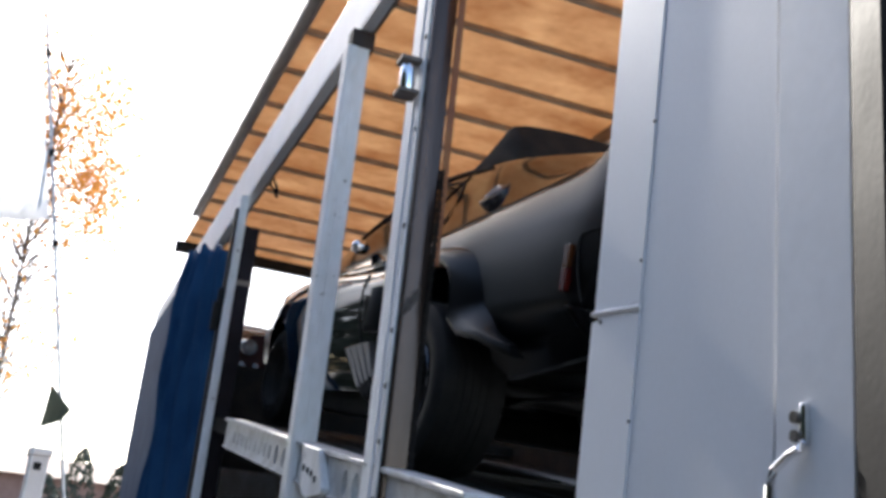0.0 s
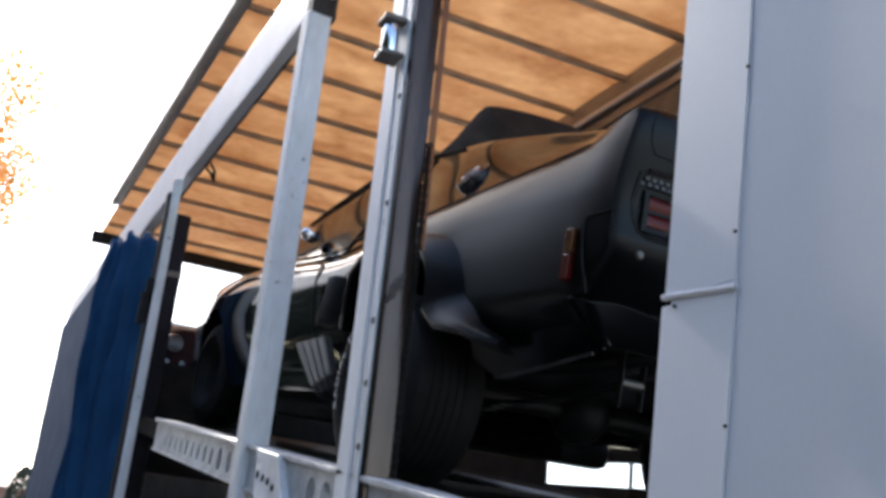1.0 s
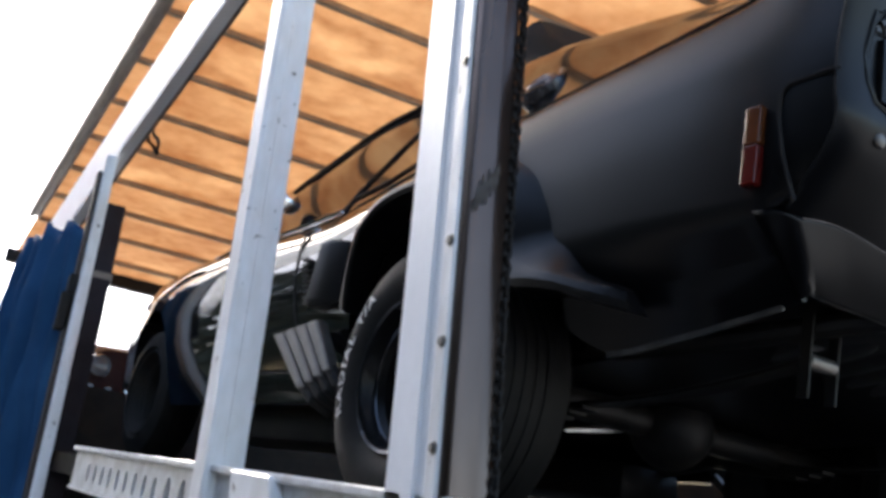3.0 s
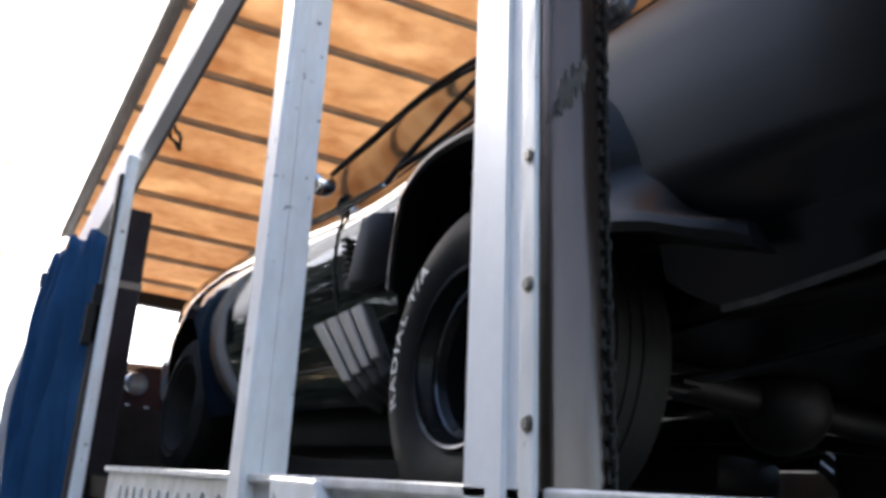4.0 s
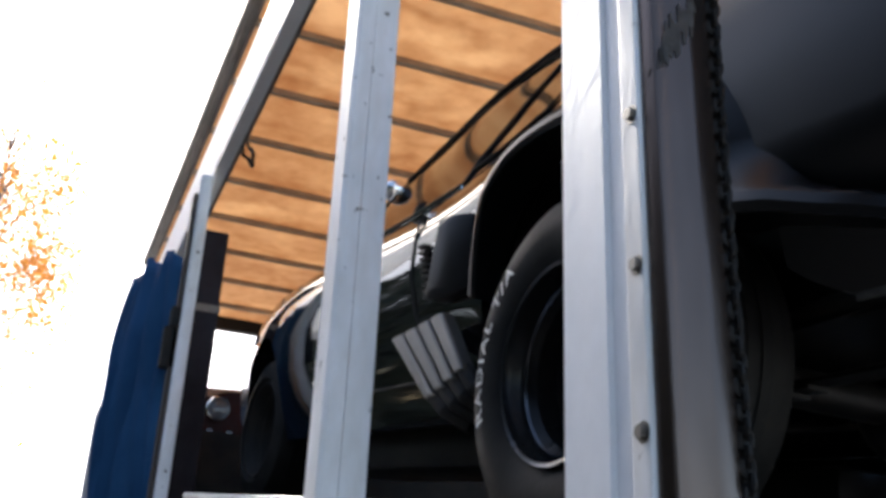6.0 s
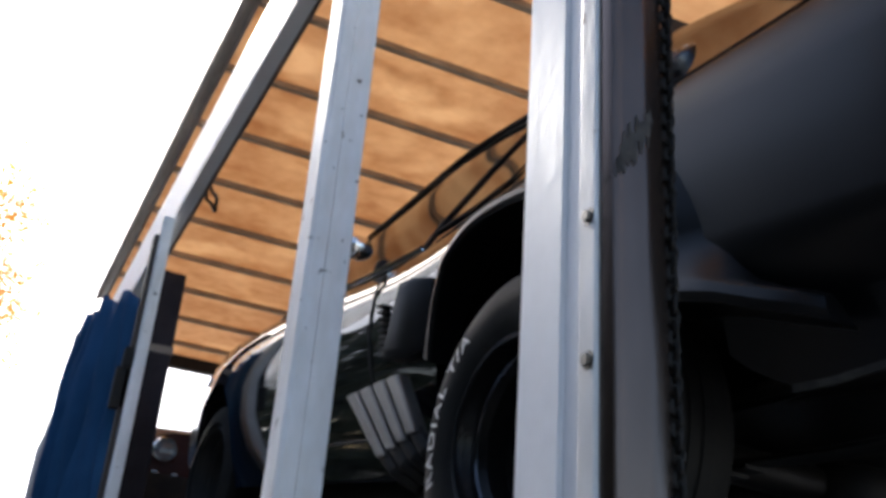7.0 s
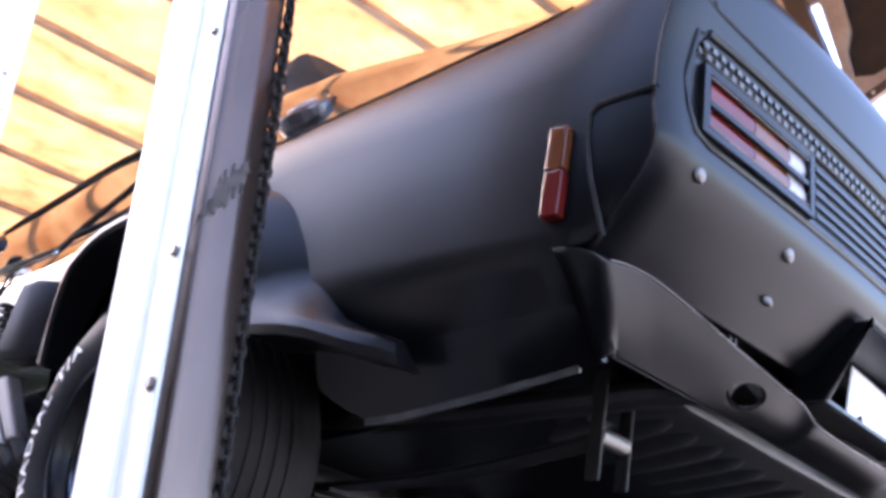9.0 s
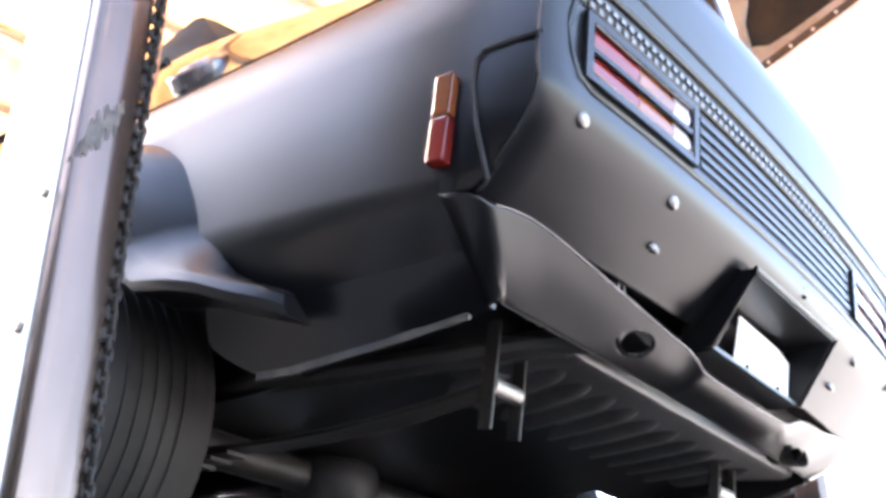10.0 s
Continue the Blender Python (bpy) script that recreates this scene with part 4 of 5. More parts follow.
def side_details():
    # corner cap line, marker lamps, door gap
    def skin_x(y, z):
        v = curve_at(SECTIONS, y)
        pts = [(v[2 * k + 1], v[2 * k]) for k in range(7)]
        return curve_at(pts, z)[0]

    for sx in (-1, 1):
        bm = bmesh.new()
        line = [(-1.19, 0.524), (-1.14, 0.520), (-1.085, 0.512), (-1.07, 0.496), (-1.07, 0.45), (-1.088, 0.37), (-1.112, 0.275)]
        tube(bm, [(sx * -(skin_x(max(y, -1.17), z) - 0.001), y, z) for y, z in line], 0.0045, 6)
        part("panel_gap", bm, DULL, coupe)
        lamp = new("side_marker")
        lamp.parent = coupe
        tagged(lamp, "amber over red side marker lamp")
        for za, zb, mat, nm in ((0.396, 0.475, AMBER, "amber_lens"), (0.312, 0.394, RED_LENS, "red_lens")):
            bm = bmesh.new()
            x = skin_x(-1.01, 0.39)
            box(bm, *sorted((sx * -(x - 0.014), sx * -(x + 0.01))), -1.040, -1.004, za, zb, 0.004)
            part(nm, bm, mat, lamp)
        bm = bmesh.new()
        line = [(0.93, 0.12), (0.965, 0.21), (0.998, 0.33), (1.018, 0.45), (1.022, 0.50), (1.01, 0.55)]
        tube(bm, [(sx * -(skin_x(y, z) - 0.001), y, z) for y, z in line], 0.005, 6)
        part("door_gap", bm, DULL, coupe)
        # fender scoop with louvre slots
        bm = bmesh.new()
        x = skin_x(0.62, 0.32)
        edge = ((0.60, 0.416, 0.010), (0.68, 0.424, 0.03), (0.725, 0.412, 0.045), (0.762, 0.215, 0.045), (0.735, 0.196, 0.042), (0.64, 0.20, 0.022), (0.575, 0.215, 0.008))
        mid = Vector((sx * -(x - 0.040), 0.675, 0.31))
        inner = [bm.verts.new((sx * -(x + 0.012), y, z)) for y, z, d in edge]
        outer = [bm.verts.new((sx * -(x - d), y, z)) for y, z, d in edge]
        face = [bm.verts.new(mid.lerp(Vector((sx * -(x - d - 0.006), y, z)), 0.82)) for y, z, d in edge]
        n = len(edge)
        for k in range(n):
            bm.faces.new((inner[k], inner[(k + 1) % n], outer[(k + 1) % n], outer[k]))
            bm.faces.new((outer[k], outer[(k + 1) % n], face[(k + 1) % n], face[k]))
        bm.faces.new(face)
        bm.faces.new(list(reversed(inner)))
        sc = part("fender_scoop", bm, SCOOP, coupe, "satin black fender scoop", smooth=True)
        for k in range(9):
            z = 0.225 + 0.02 * k
            y = 0.838 + 0.085 * k / 9
            bm = bmesh.new()
            box(bm, *sorted((sx * -(x - 0.008), sx * -(x + 0.01))), y - 0.022, y + 0.02, z, z + 0.008)
            part("slot", bm, DULL, sc)
        # sill step
        bm = bmesh.new()
        tube(bm, [(sx * -0.872, y, -0.0 + 0.0) for y in (0.60, 0.9, 1.2, 1.45)], 0.004, 6)
        part("sill_gap", bm, DULL, coupe)
        # four flat side pipes
        for k in range(4):
            bm = bmesh.new()
            f = (k + 0.5) / 4
            a = Vector((sx * 0.94, 0.93 - 0.32 * f, 0.108 + 0.035 * f))
            b = Vector((sx * 0.955, 0.625 - 0.195 * f, -0.085 + 0.068 * f))
            d = (b - a).normalized()
            w = Vector((sx, 0, 0)) * 0.022
            wide = (0.040, 0.027)
            ends = []
            for p, s_ in zip((a, b), wide):
                u = Vector((0, 0.97, -0.12)) * s_ * 0.9
                ends.append([p + u * c + w * s for c, s in ((-1, -0.8), (-1, 0.7), (-0.8, 1), (0.8, 1), (1, 0.7), (1, -0.8))])
            loft(bm, ends)
            bmesh.ops.bevel(bm, geom=[e for e in bm.edges], offset=0.003, segments=1, affect="EDGES")
            part("side_pipe", bm, PIPE, coupe, "grey rectangular exhaust pipe")
            bm = bmesh.new()
            tube(bm, [b - d * 0.01, b + d * 0.06 + Vector((-sx * 0.01, 0, 0)), b + d * 0.12 + Vector((-sx * 0.06, 0, 0.0))], 0.02, 8)
            part("pipe_tail", bm, DULL, coupe)


side_details()


def flares():
    """Broad bolted-on flares: a flat band from the body line in to the opening's edge, drawn out to a fin at the rear foot."""
    for sx in (-1, 1):
        bm = bmesh.new()
        rings = []
        n = 44

        def band(by, bz, ty, tz, x, drop):
            """Ring from the body (by, bz) out to the lip (ty, tz)."""
            a, c = Vector((0.900, by, bz)), Vector((x, ty, tz))
            row = [a, a.lerp(c, 0.35) + Vector((0.012, 0, 0)), a.lerp(c, 0.75) + Vector((0.008, 0, 0)), c]
            down = Vector((0, *drop))
            row += [c + Vector((0.003, 0, 0)) + down * 0.5, c + Vector((-0.004, 0, 0)) + down, Vector((0.86, c.y + down.y, c.z + down.z))]
            rings.append([Vector((sx * q.x, q.y, q.z)) for q in row])

        for k in range(n + 1):
            ang = radians(12) + radians(146) * k / n
            by, bz = arch_point(0.53, 0.560, 0.045, 0.0, 3.0, ang)
            back = max(0.0, (k / n - 0.35) / 0.65)
            ty, tz = arch_point(0.505 - 0.165 * back, 0.530 - 0.05 * back, 0.045, 0.0, 2.9, ang)
            d = Vector((ty - 0.04, tz)).normalized()
            band(by, bz, ty, tz, 0.925 + 0.05 * min(1, k / 10), (-0.03 * d.x, -0.03 * d.y))
        for by, bz, ty, tz, x in ((-0.480, 0.275, -0.36, 0.195, 0.975), (-0.522, 0.232, -0.46, 0.186, 0.972), (-0.575, 0.190, -0.535, 0.174, 0.966), (-0.635, 0.164, -0.62, 0.150, 0.955), (-0.700, 0.145, -0.70, 0.132, 0.938), (-0.735, 0.132, -0.737, 0.122, 0.922)):
            band(by, bz, ty, tz, x, (-0.012, -0.038))
        loft(bm, rings)
        part("wheel_flare", bm, SATIN, coupe, "bolt-on satin wheel flare", smooth=True).data.set_sharp_from_angle(angle=radians(24))


flares()


def greenhouse():
    # y, base x, base z, top x, top z, centre z
    keys = [
        (-1.12, -0.835, 0.842, -0.775, 0.853, 0.872),
        (-1.00, -0.838, 0.790, -0.755, 0.858, 0.875),
        (-0.75, -0.843, 0.751, -0.725, 0.895, 0.92),
        (-0.40, -0.846, 0.711, -0.695, 0.955, 0.97),
        (0.00, -0.848, 0.668, -0.667, 1.012, 1.04),
        (0.40, -0.846, 0.622, -0.60, 1.07, 1.11),
        (0.80, -0.831, 0.574, -0.560, 1.105, 1.145),
        (1.20, -0.810, 0.566, -0.545, 1.10, 1.145),
        (1.55, -0.797, 0.571, -0.545, 1.035, 1.08),
        (1.90, -0.784, 0.576, -0.575, 0.925, 0.965),
        (2.20, -0.768, 0.573, -0.62, 0.775, 0.81),
        (2.50, -0.74, 0.555, -0.66, 0.60, 0.63),
    ]
    bm = bmesh.new()
    rings = []
    for k in range(41):
        y = -1.12 + 3.62 * k / 40
        bx, bz, tx, tz, cz = curve_at(keys, y)
        half = [(bx + 0.04, bz - 0.10), (bx, bz)]
        for f, bulge in ((0.35, 0.0), (0.7, 0.002), (0.92, 0.002)):
            half.append((bx + (tx - bx) * f - bulge, bz + (tz - bz) * f))
        half += [(tx + 0.02, tz + 0.012), (tx * 0.6, cz - (cz - tz) * 0.3), (0, cz)]
        rings.append([Vector((x, y, z)) for x, z in half] + [Vector((-x, y, z)) for x, z in reversed(half[:-1])])
    loft(bm, rings)
    gh = part("cabin", bm, BLACK, coupe, "gloss black roof, pillars and glass", smooth=True)

    def surf(y, f):
        bx, bz, tx, tz, cz = curve_at(keys, y)
        bulge = 0.002 * math.sin(math.pi * min(1, f * 1.1))
        return Vector((bx + (tx - bx) * f - bulge - 0.004, y, bz + (tz - bz) * f))

    for sx in (-1, 1):
        def s(y, f):
            v = surf(y, f)
            return Vector((-sx * v.x, v.y, v.z))

        # drip rail, window frame lines, belt moulding
        bm = bmesh.new()
        tube(bm, [s(0.25 + 0.1 * k, 0.97) for k in range(19)], 0.009, 6)
        part("drip_rail", bm, DULL, gh)
        bm = bmesh.new()
        tube(bm, [s(y, f) for y, f in ((0.86, 0.02), (0.84, 0.2), (0.74, 0.5), (0.60, 0.78), (0.52, 0.9))], 0.006, 6)
        part("window_frame", bm, DULL, gh)
        bm = bmesh.new()
        tube(bm, [s(y, f) for y, f in ((0.84, 0.12), (0.60, 0.10), (0.42, 0.13), (0.36, 0.3), (0.42, 0.6), (0.55, 0.85), (0.9, 0.9), (1.4, 0.9), (1.75, 0.88))], 0.005, 6)
        part("window_seal", bm, DULL, gh)
        bm = bmesh.new()
        tube(bm, [s(y, 0.05) for y in (0.9, 1.2, 1.6, 2.0, 2.2)], 0.006, 6)
        part("belt_moulding", bm, CHROME, gh)
        # thin dark tube imitates the shade in the recess where roof meets quarter
        bm = bmesh.new()
        tube(bm, [s(-0.96 + 0.09 * k, -0.01) for k in range(20)], 0.004, 8)
        part("roof_joint_trim", bm, DULL, gh, "dark line standing for the shaded recess along the pillar base")
        # fuel filler cap on the pillar
        c, a, b = s(-0.13, 0.43), s(-0.03, 0.43) - s(-0.13, 0.43), s(-0.13, 0.6) - s(-0.13, 0.3)
        a.normalize(), b.normalize()
        nrm = a.cross(b).normalized()
        if nrm.x * sx < 0:
            nrm = -nrm
        nrm = (nrm + Vector((0, 0, 0.30))).normalized()
        b = nrm.cross(a).normalized()
        cap = bmesh.new()
        loft(cap, [[c + nrm * h + (a * math.cos(k * math.tau / 24) + b * math.sin(k * math.tau / 24)) * r for k in range(24)] for r, h in ((0.084, -0.035), (0.083, 0.005), (0.078, 0.011), (0.070, 0.012), (0.062, 0.005), (0.052, 0.005), (0.048, 0.015), (0.040, 0.019), (0.030, 0.014), (0.008, 0.014))])
        part("filler_cap", cap, DARK_STEEL, gh, "dark polished filler cap", smooth=True)
        # chrome mirror
        m = bmesh.new()
        bmesh.ops.create_uvsphere(m, u_segments=16, v_segments=8, radius=0.055, matrix=pose(sx * 0.80, 1.43, 0.715) @ Matrix.Diagonal((1, 0.8, 0.8, 1)))
        part("door_mirror", m, CHROME, coupe, "chrome door mirror", smooth=True)
    # roof spoiler over the rear window
    bm = bmesh.new()
    rings = []
    for k in range(25):
        x = -0.545 + 1.09 * k / 24
        e = max(0.0, 1 - (abs(x) / 0.547) ** 30) ** 0.5
        rise = 0.95 + 0.28 * (1 - (x / 0.54) ** 2)
        rings.append([(x, 0.72, 1.08), (x, 0.64, 1.11 + 0.02 * e), (x, 0.53, 1.13 + 0.09 * e * rise), (x, 0.44, 1.125 + 0.165 * e * rise), (x, 0.38, 1.12 + 0.19 * e * rise), (x, 0.34, 1.12 + 0.185 * e * rise), (x, 0.24, 1.09 + 0.10 * e * rise), (x, 0.18, 1.06 + 0.05 * e * rise), (x, 0.17, 1.03), (x, 0.4, 1.06)])
    loft(bm, rings)
    part("roof_spoiler", bm, DULL, coupe, "matt black roof spoiler", smooth=True)


greenhouse()


def lathe(bm, profile, cx, n=48):
    """profile: (x, r) rows, turned about the axle."""
    loft(bm, [[(cx + x, r * math.cos(k * math.tau / n), r * math.sin(k * math.tau / n)) for k in range(n)] for x, r in profile], caps=False)
    return bm


def wheel(cy, cz, half_track, width, R, sx, letters, rim=None, edge=None):
    w = new("wheel")
    w.parent = coupe
    w.matrix_basis = pose(0, cy, cz)
    o = half_track
    prof = [(-o + width * 0.5 + 0.10, 0.195), (-o + width - 0.03, 0.24), (-o + width, R - 0.06), (-o + width - 0.02, R - 0.012), (-o + width - 0.05, R), (-o + 0.05, R), (-o + 0.022, R - 0.012), (-o + 0.006, R - 0.05), (-o + 0.0, R - 0.085), (-o + 0.014, 0.222), (-o + 0.028, 0.205), (-o + 0.05, 0.20)]
    bm = bmesh.new()
    lathe(bm, [(-sx * x, r) for x, r in prof], 0, 64)
    tyre = part("tyre", bm, RUBBER, w, smooth=True)
    bm = bmesh.new()
    for g_ in [0.07 + 0.035 * k for k in range(int((width - 0.12) / 0.035))]:
        lathe(bm, [(-sx * (-o + g_ + a), R + b) for a, b in ((0, -0.004), (0.002, 0.0035), (0.026, 0.0035), (0.028, -0.004))], 0, 64)
    part("tread", bm, RUBBER, tyre)
    bm = bmesh.new()
    lathe(bm, [(-sx * (-o + a), r) for a, r in ((0.045, 0.215), (0.012, 0.212), (0.010, 0.200), (0.03, 0.196), (0.04, 0.188), (0.06, 0.186), (0.075, 0.170), (0.12, 0.165), (0.135, 0.12), (0.125, 0.06), (0.11, 0.05), (0.10, 0.0))], 0, 48)
    part("rim", bm, rim or RIM, w, "black steel rim", smooth=True)
    bm = bmesh.new()
    lathe(bm, [(-sx * (-o + a), r) for a, r in ((0.011, 0.213), (0.006, 0.209), (0.009, 0.202), (0.013, 0.204))], 0, 64)
    part("rim_edge", bm, edge or DARK_STEEL, w, smooth=True)
    bm = bmesh.new()
    lathe(bm, [(-sx * (-o + a), r) for a, r in ((0.058, 0.189), (0.053, 0.186), (0.058, 0.182), (0.062, 0.186))], 0, 64)
    part("rim_ring", bm, edge or DARK_STEEL, w, smooth=True)
    if letters:
        cu = bpy.data.curves.new("letters", "FONT")
        cu.body, cu.size, cu.extrude, cu.space_character = "RADIAL T/A", 0.052, 0.0, 1.2
        cu.offset = 0.0005
        tmp = new("letters", cu)
        bpy.context.view_layer.update()
        me = bpy.data.meshes.new_from_object(tmp.evaluated_get(bpy.context.evaluated_depsgraph_get()))
        bpy.data.objects.remove(tmp)
        bm = bmesh.new()
        bm.from_mesh(me)
        bmesh.ops.subdivide_edges(bm, edges=[e for e in bm.edges if e.calc_length() > 0.02], cuts=2)
        wd = max(v.co.x for v in bm.verts)
        r0 = R - 0.088
        for v in bm.verts:
            a = radians(-24) + (v.co.x / wd) * radians(74)
            r = r0 + v.co.y
            v.co = Vector((-(o + 0.0035 - max(0, r - (R - 0.085)) * 0.17 - max(0, (R - 0.085) - r) * 0.1), r * math.cos(a), r * math.sin(a)))
        bmesh.ops.remove_doubles(bm, verts=bm.verts, dist=1e-5)
        left = set(bm.faces)
        while left:
            stack, glyph = [left.pop()], []
            while stack:
                fc = stack.pop()
                glyph.append(fc)
                near = {q for e in fc.edges for q in e.link_faces} & left
                left -= near
                stack += near
            b = bmesh.new()
            seen = {}
            for fc in glyph:
                for v in fc.verts:
                    if v not in seen:
                        seen[v] = b.verts.new(v.co)
                b.faces.new([seen[v] for v in fc.verts])
            part("letter", b, LETTER, tyre, "raised white tyre lettering")
        bm.free()
    return w


for sx in (-1, 1):
    wheel(0.03, -0.045, 0.985, 0.32, 0.363, sx, sx < 0)
    # front rims in dull black, so they sink into the shade under the arch
    wheel(2.80, -0.03, 0.765, 0.22, 0.315, sx, False, DULL, DULL)


def underbody():
    # fuel tank with pressed ribs, axle, exhaust, spring shackle bracket
    bm = bmesh.new()
    box(bm, -0.42, 0.70, -1.005, -0.28, 0.138, 0.25, 0.03)
    tank = part("fuel_tank", bm, TANK, coupe, "black ribbed fuel tank", smooth=True)
    for k in range(12):
        bm = bmesh.new()
        x0 = -0.58 + 0.10 * k
        pts = []
        for i in range(17):
            f = i / 16
            x, y = x0 + 0.40 * f - 0.12 * f * f, -0.955 + 0.64 * f
            if -0.40 < x < 0.68:
                pts.append((x, y, 0.195 - 0.028 * min(1.0, f / 0.10)))
        tube(bm, pts, 0.046, 14)
        part("rib", bm, TANK, tank, smooth=True)
    bm = bmesh.new()
    cyl(bm, (-0.72, 0, 0), (0.72, 0, 0), 0.045, 16)
    bmesh.ops.create_uvsphere(bm, u_segments=16, v_segments=10, radius=0.13)
    part("rear_axle", bm, UNDER, coupe, smooth=True)
    for sx in (-1, 1):
        bm = bmesh.new()
        for x in (0.437, 0.530):
            box(bm, *sorted((sx * x, sx * (x + 0.006))), -0.905, -0.875, -0.018, 0.19, 0.002)
        shackle = part("spring_shackle", bm, UNDER, coupe, "dark steel spring shackle plates")
        bm = bmesh.new()
        cyl(bm, (sx * 0.443, -0.89, 0.066), (sx * 0.530, -0.89, 0.066), 0.018, 14)
        part("pin", bm, ZINC, shackle, "worn bright shackle bush", smooth=True)
        bm = bmesh.new()
        for k in range(4):
            ends = (-0.89, -0.20, -0.15, -0.10)[k]
            rows = [ends + (0.6 - ends) * q / 12 for q in range(13)]
            loft(bm, [[(sx * x, y, z) for x, z in ((0.475, h), (0.535, h), (0.535, h + 0.009), (0.475, h + 0.009))] for y in rows for h in [0.066 - 0.10 * (1 - ((y + 0.1) / 0.8) ** 2) - 0.011 * k]])
        part("leaf_spring", bm, UNDER, coupe)
        bm = bmesh.new()
        tube(bm, [(sx * 0.62, 0.6, -0.05), (sx * 0.60, 0.3, 0.0), (sx * 0.55, -0.1, 0.08), (sx * 0.56, -0.3, 0.10)] + [(-0.56, -0.6, 0.105), (-0.52, -0.8, 0.13), (-0.462, -0.93, 0.16), (-0.38, -1.0, 0.185)] * (sx < 0), 0.028, 10)
        part("exhaust_pipe", bm, UNDER, coupe, smooth=True)
        bm = bmesh.new()
        box(bm, *sorted((sx * 0.34, sx * 0.66)), 0.55, 2.1, -0.21, -0.06, 0.05)
        part("silencer", bm, UNDER, coupe, smooth=True)
        # bright worn lip under the rear quarter
        bm = bmesh.new()
        loft(bm, [[(sx * (x + a), y, z + b + 0.0015 * math.sin(41 * y)) for a, b in ((-0.006, 0.004), (0.004, 0.002), (0.002, -0.011), (-0.005, -0.010))] for x, y, z in ((0.822, -0.59, 0.022), (0.808, -0.66, 0.034), (0.792, -0.74, 0.052), (0.77, -0.82, 0.077), (0.745, -0.90, 0.103), (0.728, -0.98, 0.128))])
        part("quarter_lip", bm, CHIPPED, coupe, "chipped flange under the rear quarter")


underbody()

# ---- the second car, nose towards the coupe ----
def second_car():
    car = thing("classic_car", "dark red classic car with round chrome-rimmed headlamps", "car", m=pose(2.165, 8.5, 2.76))
    keys = [(0.0, 0.77, 0.30, 0.80, 0.72), (0.12, 0.81, 0.26, 0.83, 0.78), (0.8, 0.82, 0.24, 0.84, 0.82), (1.3, 0.83, 0.24, 0.86, 0.86), (3.6, 0.83, 0.24, 0.84, 0.82)]
    bm = bmesh.new()
    rings = []
    for k in range(16):
        y = 3.6 * k / 15
        a, zb, b, zt = curve_at(keys, y)
        half = [(-a + 0.08, zb), (-a, zb + 0.08), (-b, (zb + zt) / 2), (-a, zt - 0.06), (-a + 0.12, zt), (0, zt + 0.05)]
        rings.append([Vector((x, y, z)) for x, z in half] + [Vector((-x, y, z)) for x, z in reversed(half[:-1])])
    loft(bm, rings)
    part("body", bm, DARKRED, car, smooth=True)
    bm = bmesh.new()
    rings = []
    for y, w, z in ((1.3, 0.7, 0.84), (1.75, 0.62, 1.10), (2.9, 0.6, 1.12), (3.5, 0.66, 0.88)):
        rings.append([(-w - 0.06, y, 0.84), (-w, y, z - 0.06), (-w + 0.1, y, z), (w - 0.1, y, z), (w, y, z - 0.06), (w + 0.06, y, 0.84)])
    loft(bm, rings)
    part("cabin", bm, GLASS_DARK, car, smooth=True)
    for sx in (-1, 1):
        lamp = new("headlamp")
        lamp.parent = car
        c = bmesh.new()
        loft(c, [ring_round((sx * 0.68, y, 0.60), (0, -1, 0), r, 24) for y, r in ((0.05, 0.078), (-0.03, 0.078), (-0.04, 0.071), (-0.02, 0.064))])
        part("rim", c, CHROME, lamp, smooth=True)
        c = bmesh.new()
        bmesh.ops.create_uvsphere(c, u_segments=20, v_segments=10, radius=0.064, matrix=pose(sx * 0.68, -0.02, 0.60) @ Matrix.Diagonal((1, 0.3, 1, 1)))
        part("lens", c, LAMPGLASS, lamp, smooth=True)
        for k in range(2):
            c = bmesh.new()
            cyl(c, (sx * (0.60 + 0.12 * k), -0.03, 0.44), (sx * (0.60 + 0.12 * k), -0.05, 0.44), 0.024, 14)
            part("side_lamp", c, DARK_STEEL, lamp, smooth=True)
        for y in (0.75, 2.9):
            bm = bmesh.new()
            lathe(bm, [(a, r) for a, r in ((-0.09, 0.18), (-0.1, 0.26), (-0.07, 0.31), (0.07, 0.31), (0.1, 0.26), (0.09, 0.18))], 0, 32)
            for v in bm.verts:
                v.co += Vector((sx * 0.75, y, 0.31))
            part("tyre", bm, RUBBER, car, smooth=True)
    part("grille", boxed(-0.5, 0.5, -0.02, 0.04, 0.42, 0.66, 0.01), DULL, car)
    for k in range(9):
        part("grille_bar", boxed(-0.48 + 0.12 * k - 0.006, -0.48 + 0.12 * k + 0.006, -0.035, -0.018, 0.43, 0.65), CHROME, car)
    part("bumper", boxed(-0.82, 0.82, -0.12, -0.05, 0.30, 0.38, 0.02), CHROME, car, "chrome bumper")


second_car()


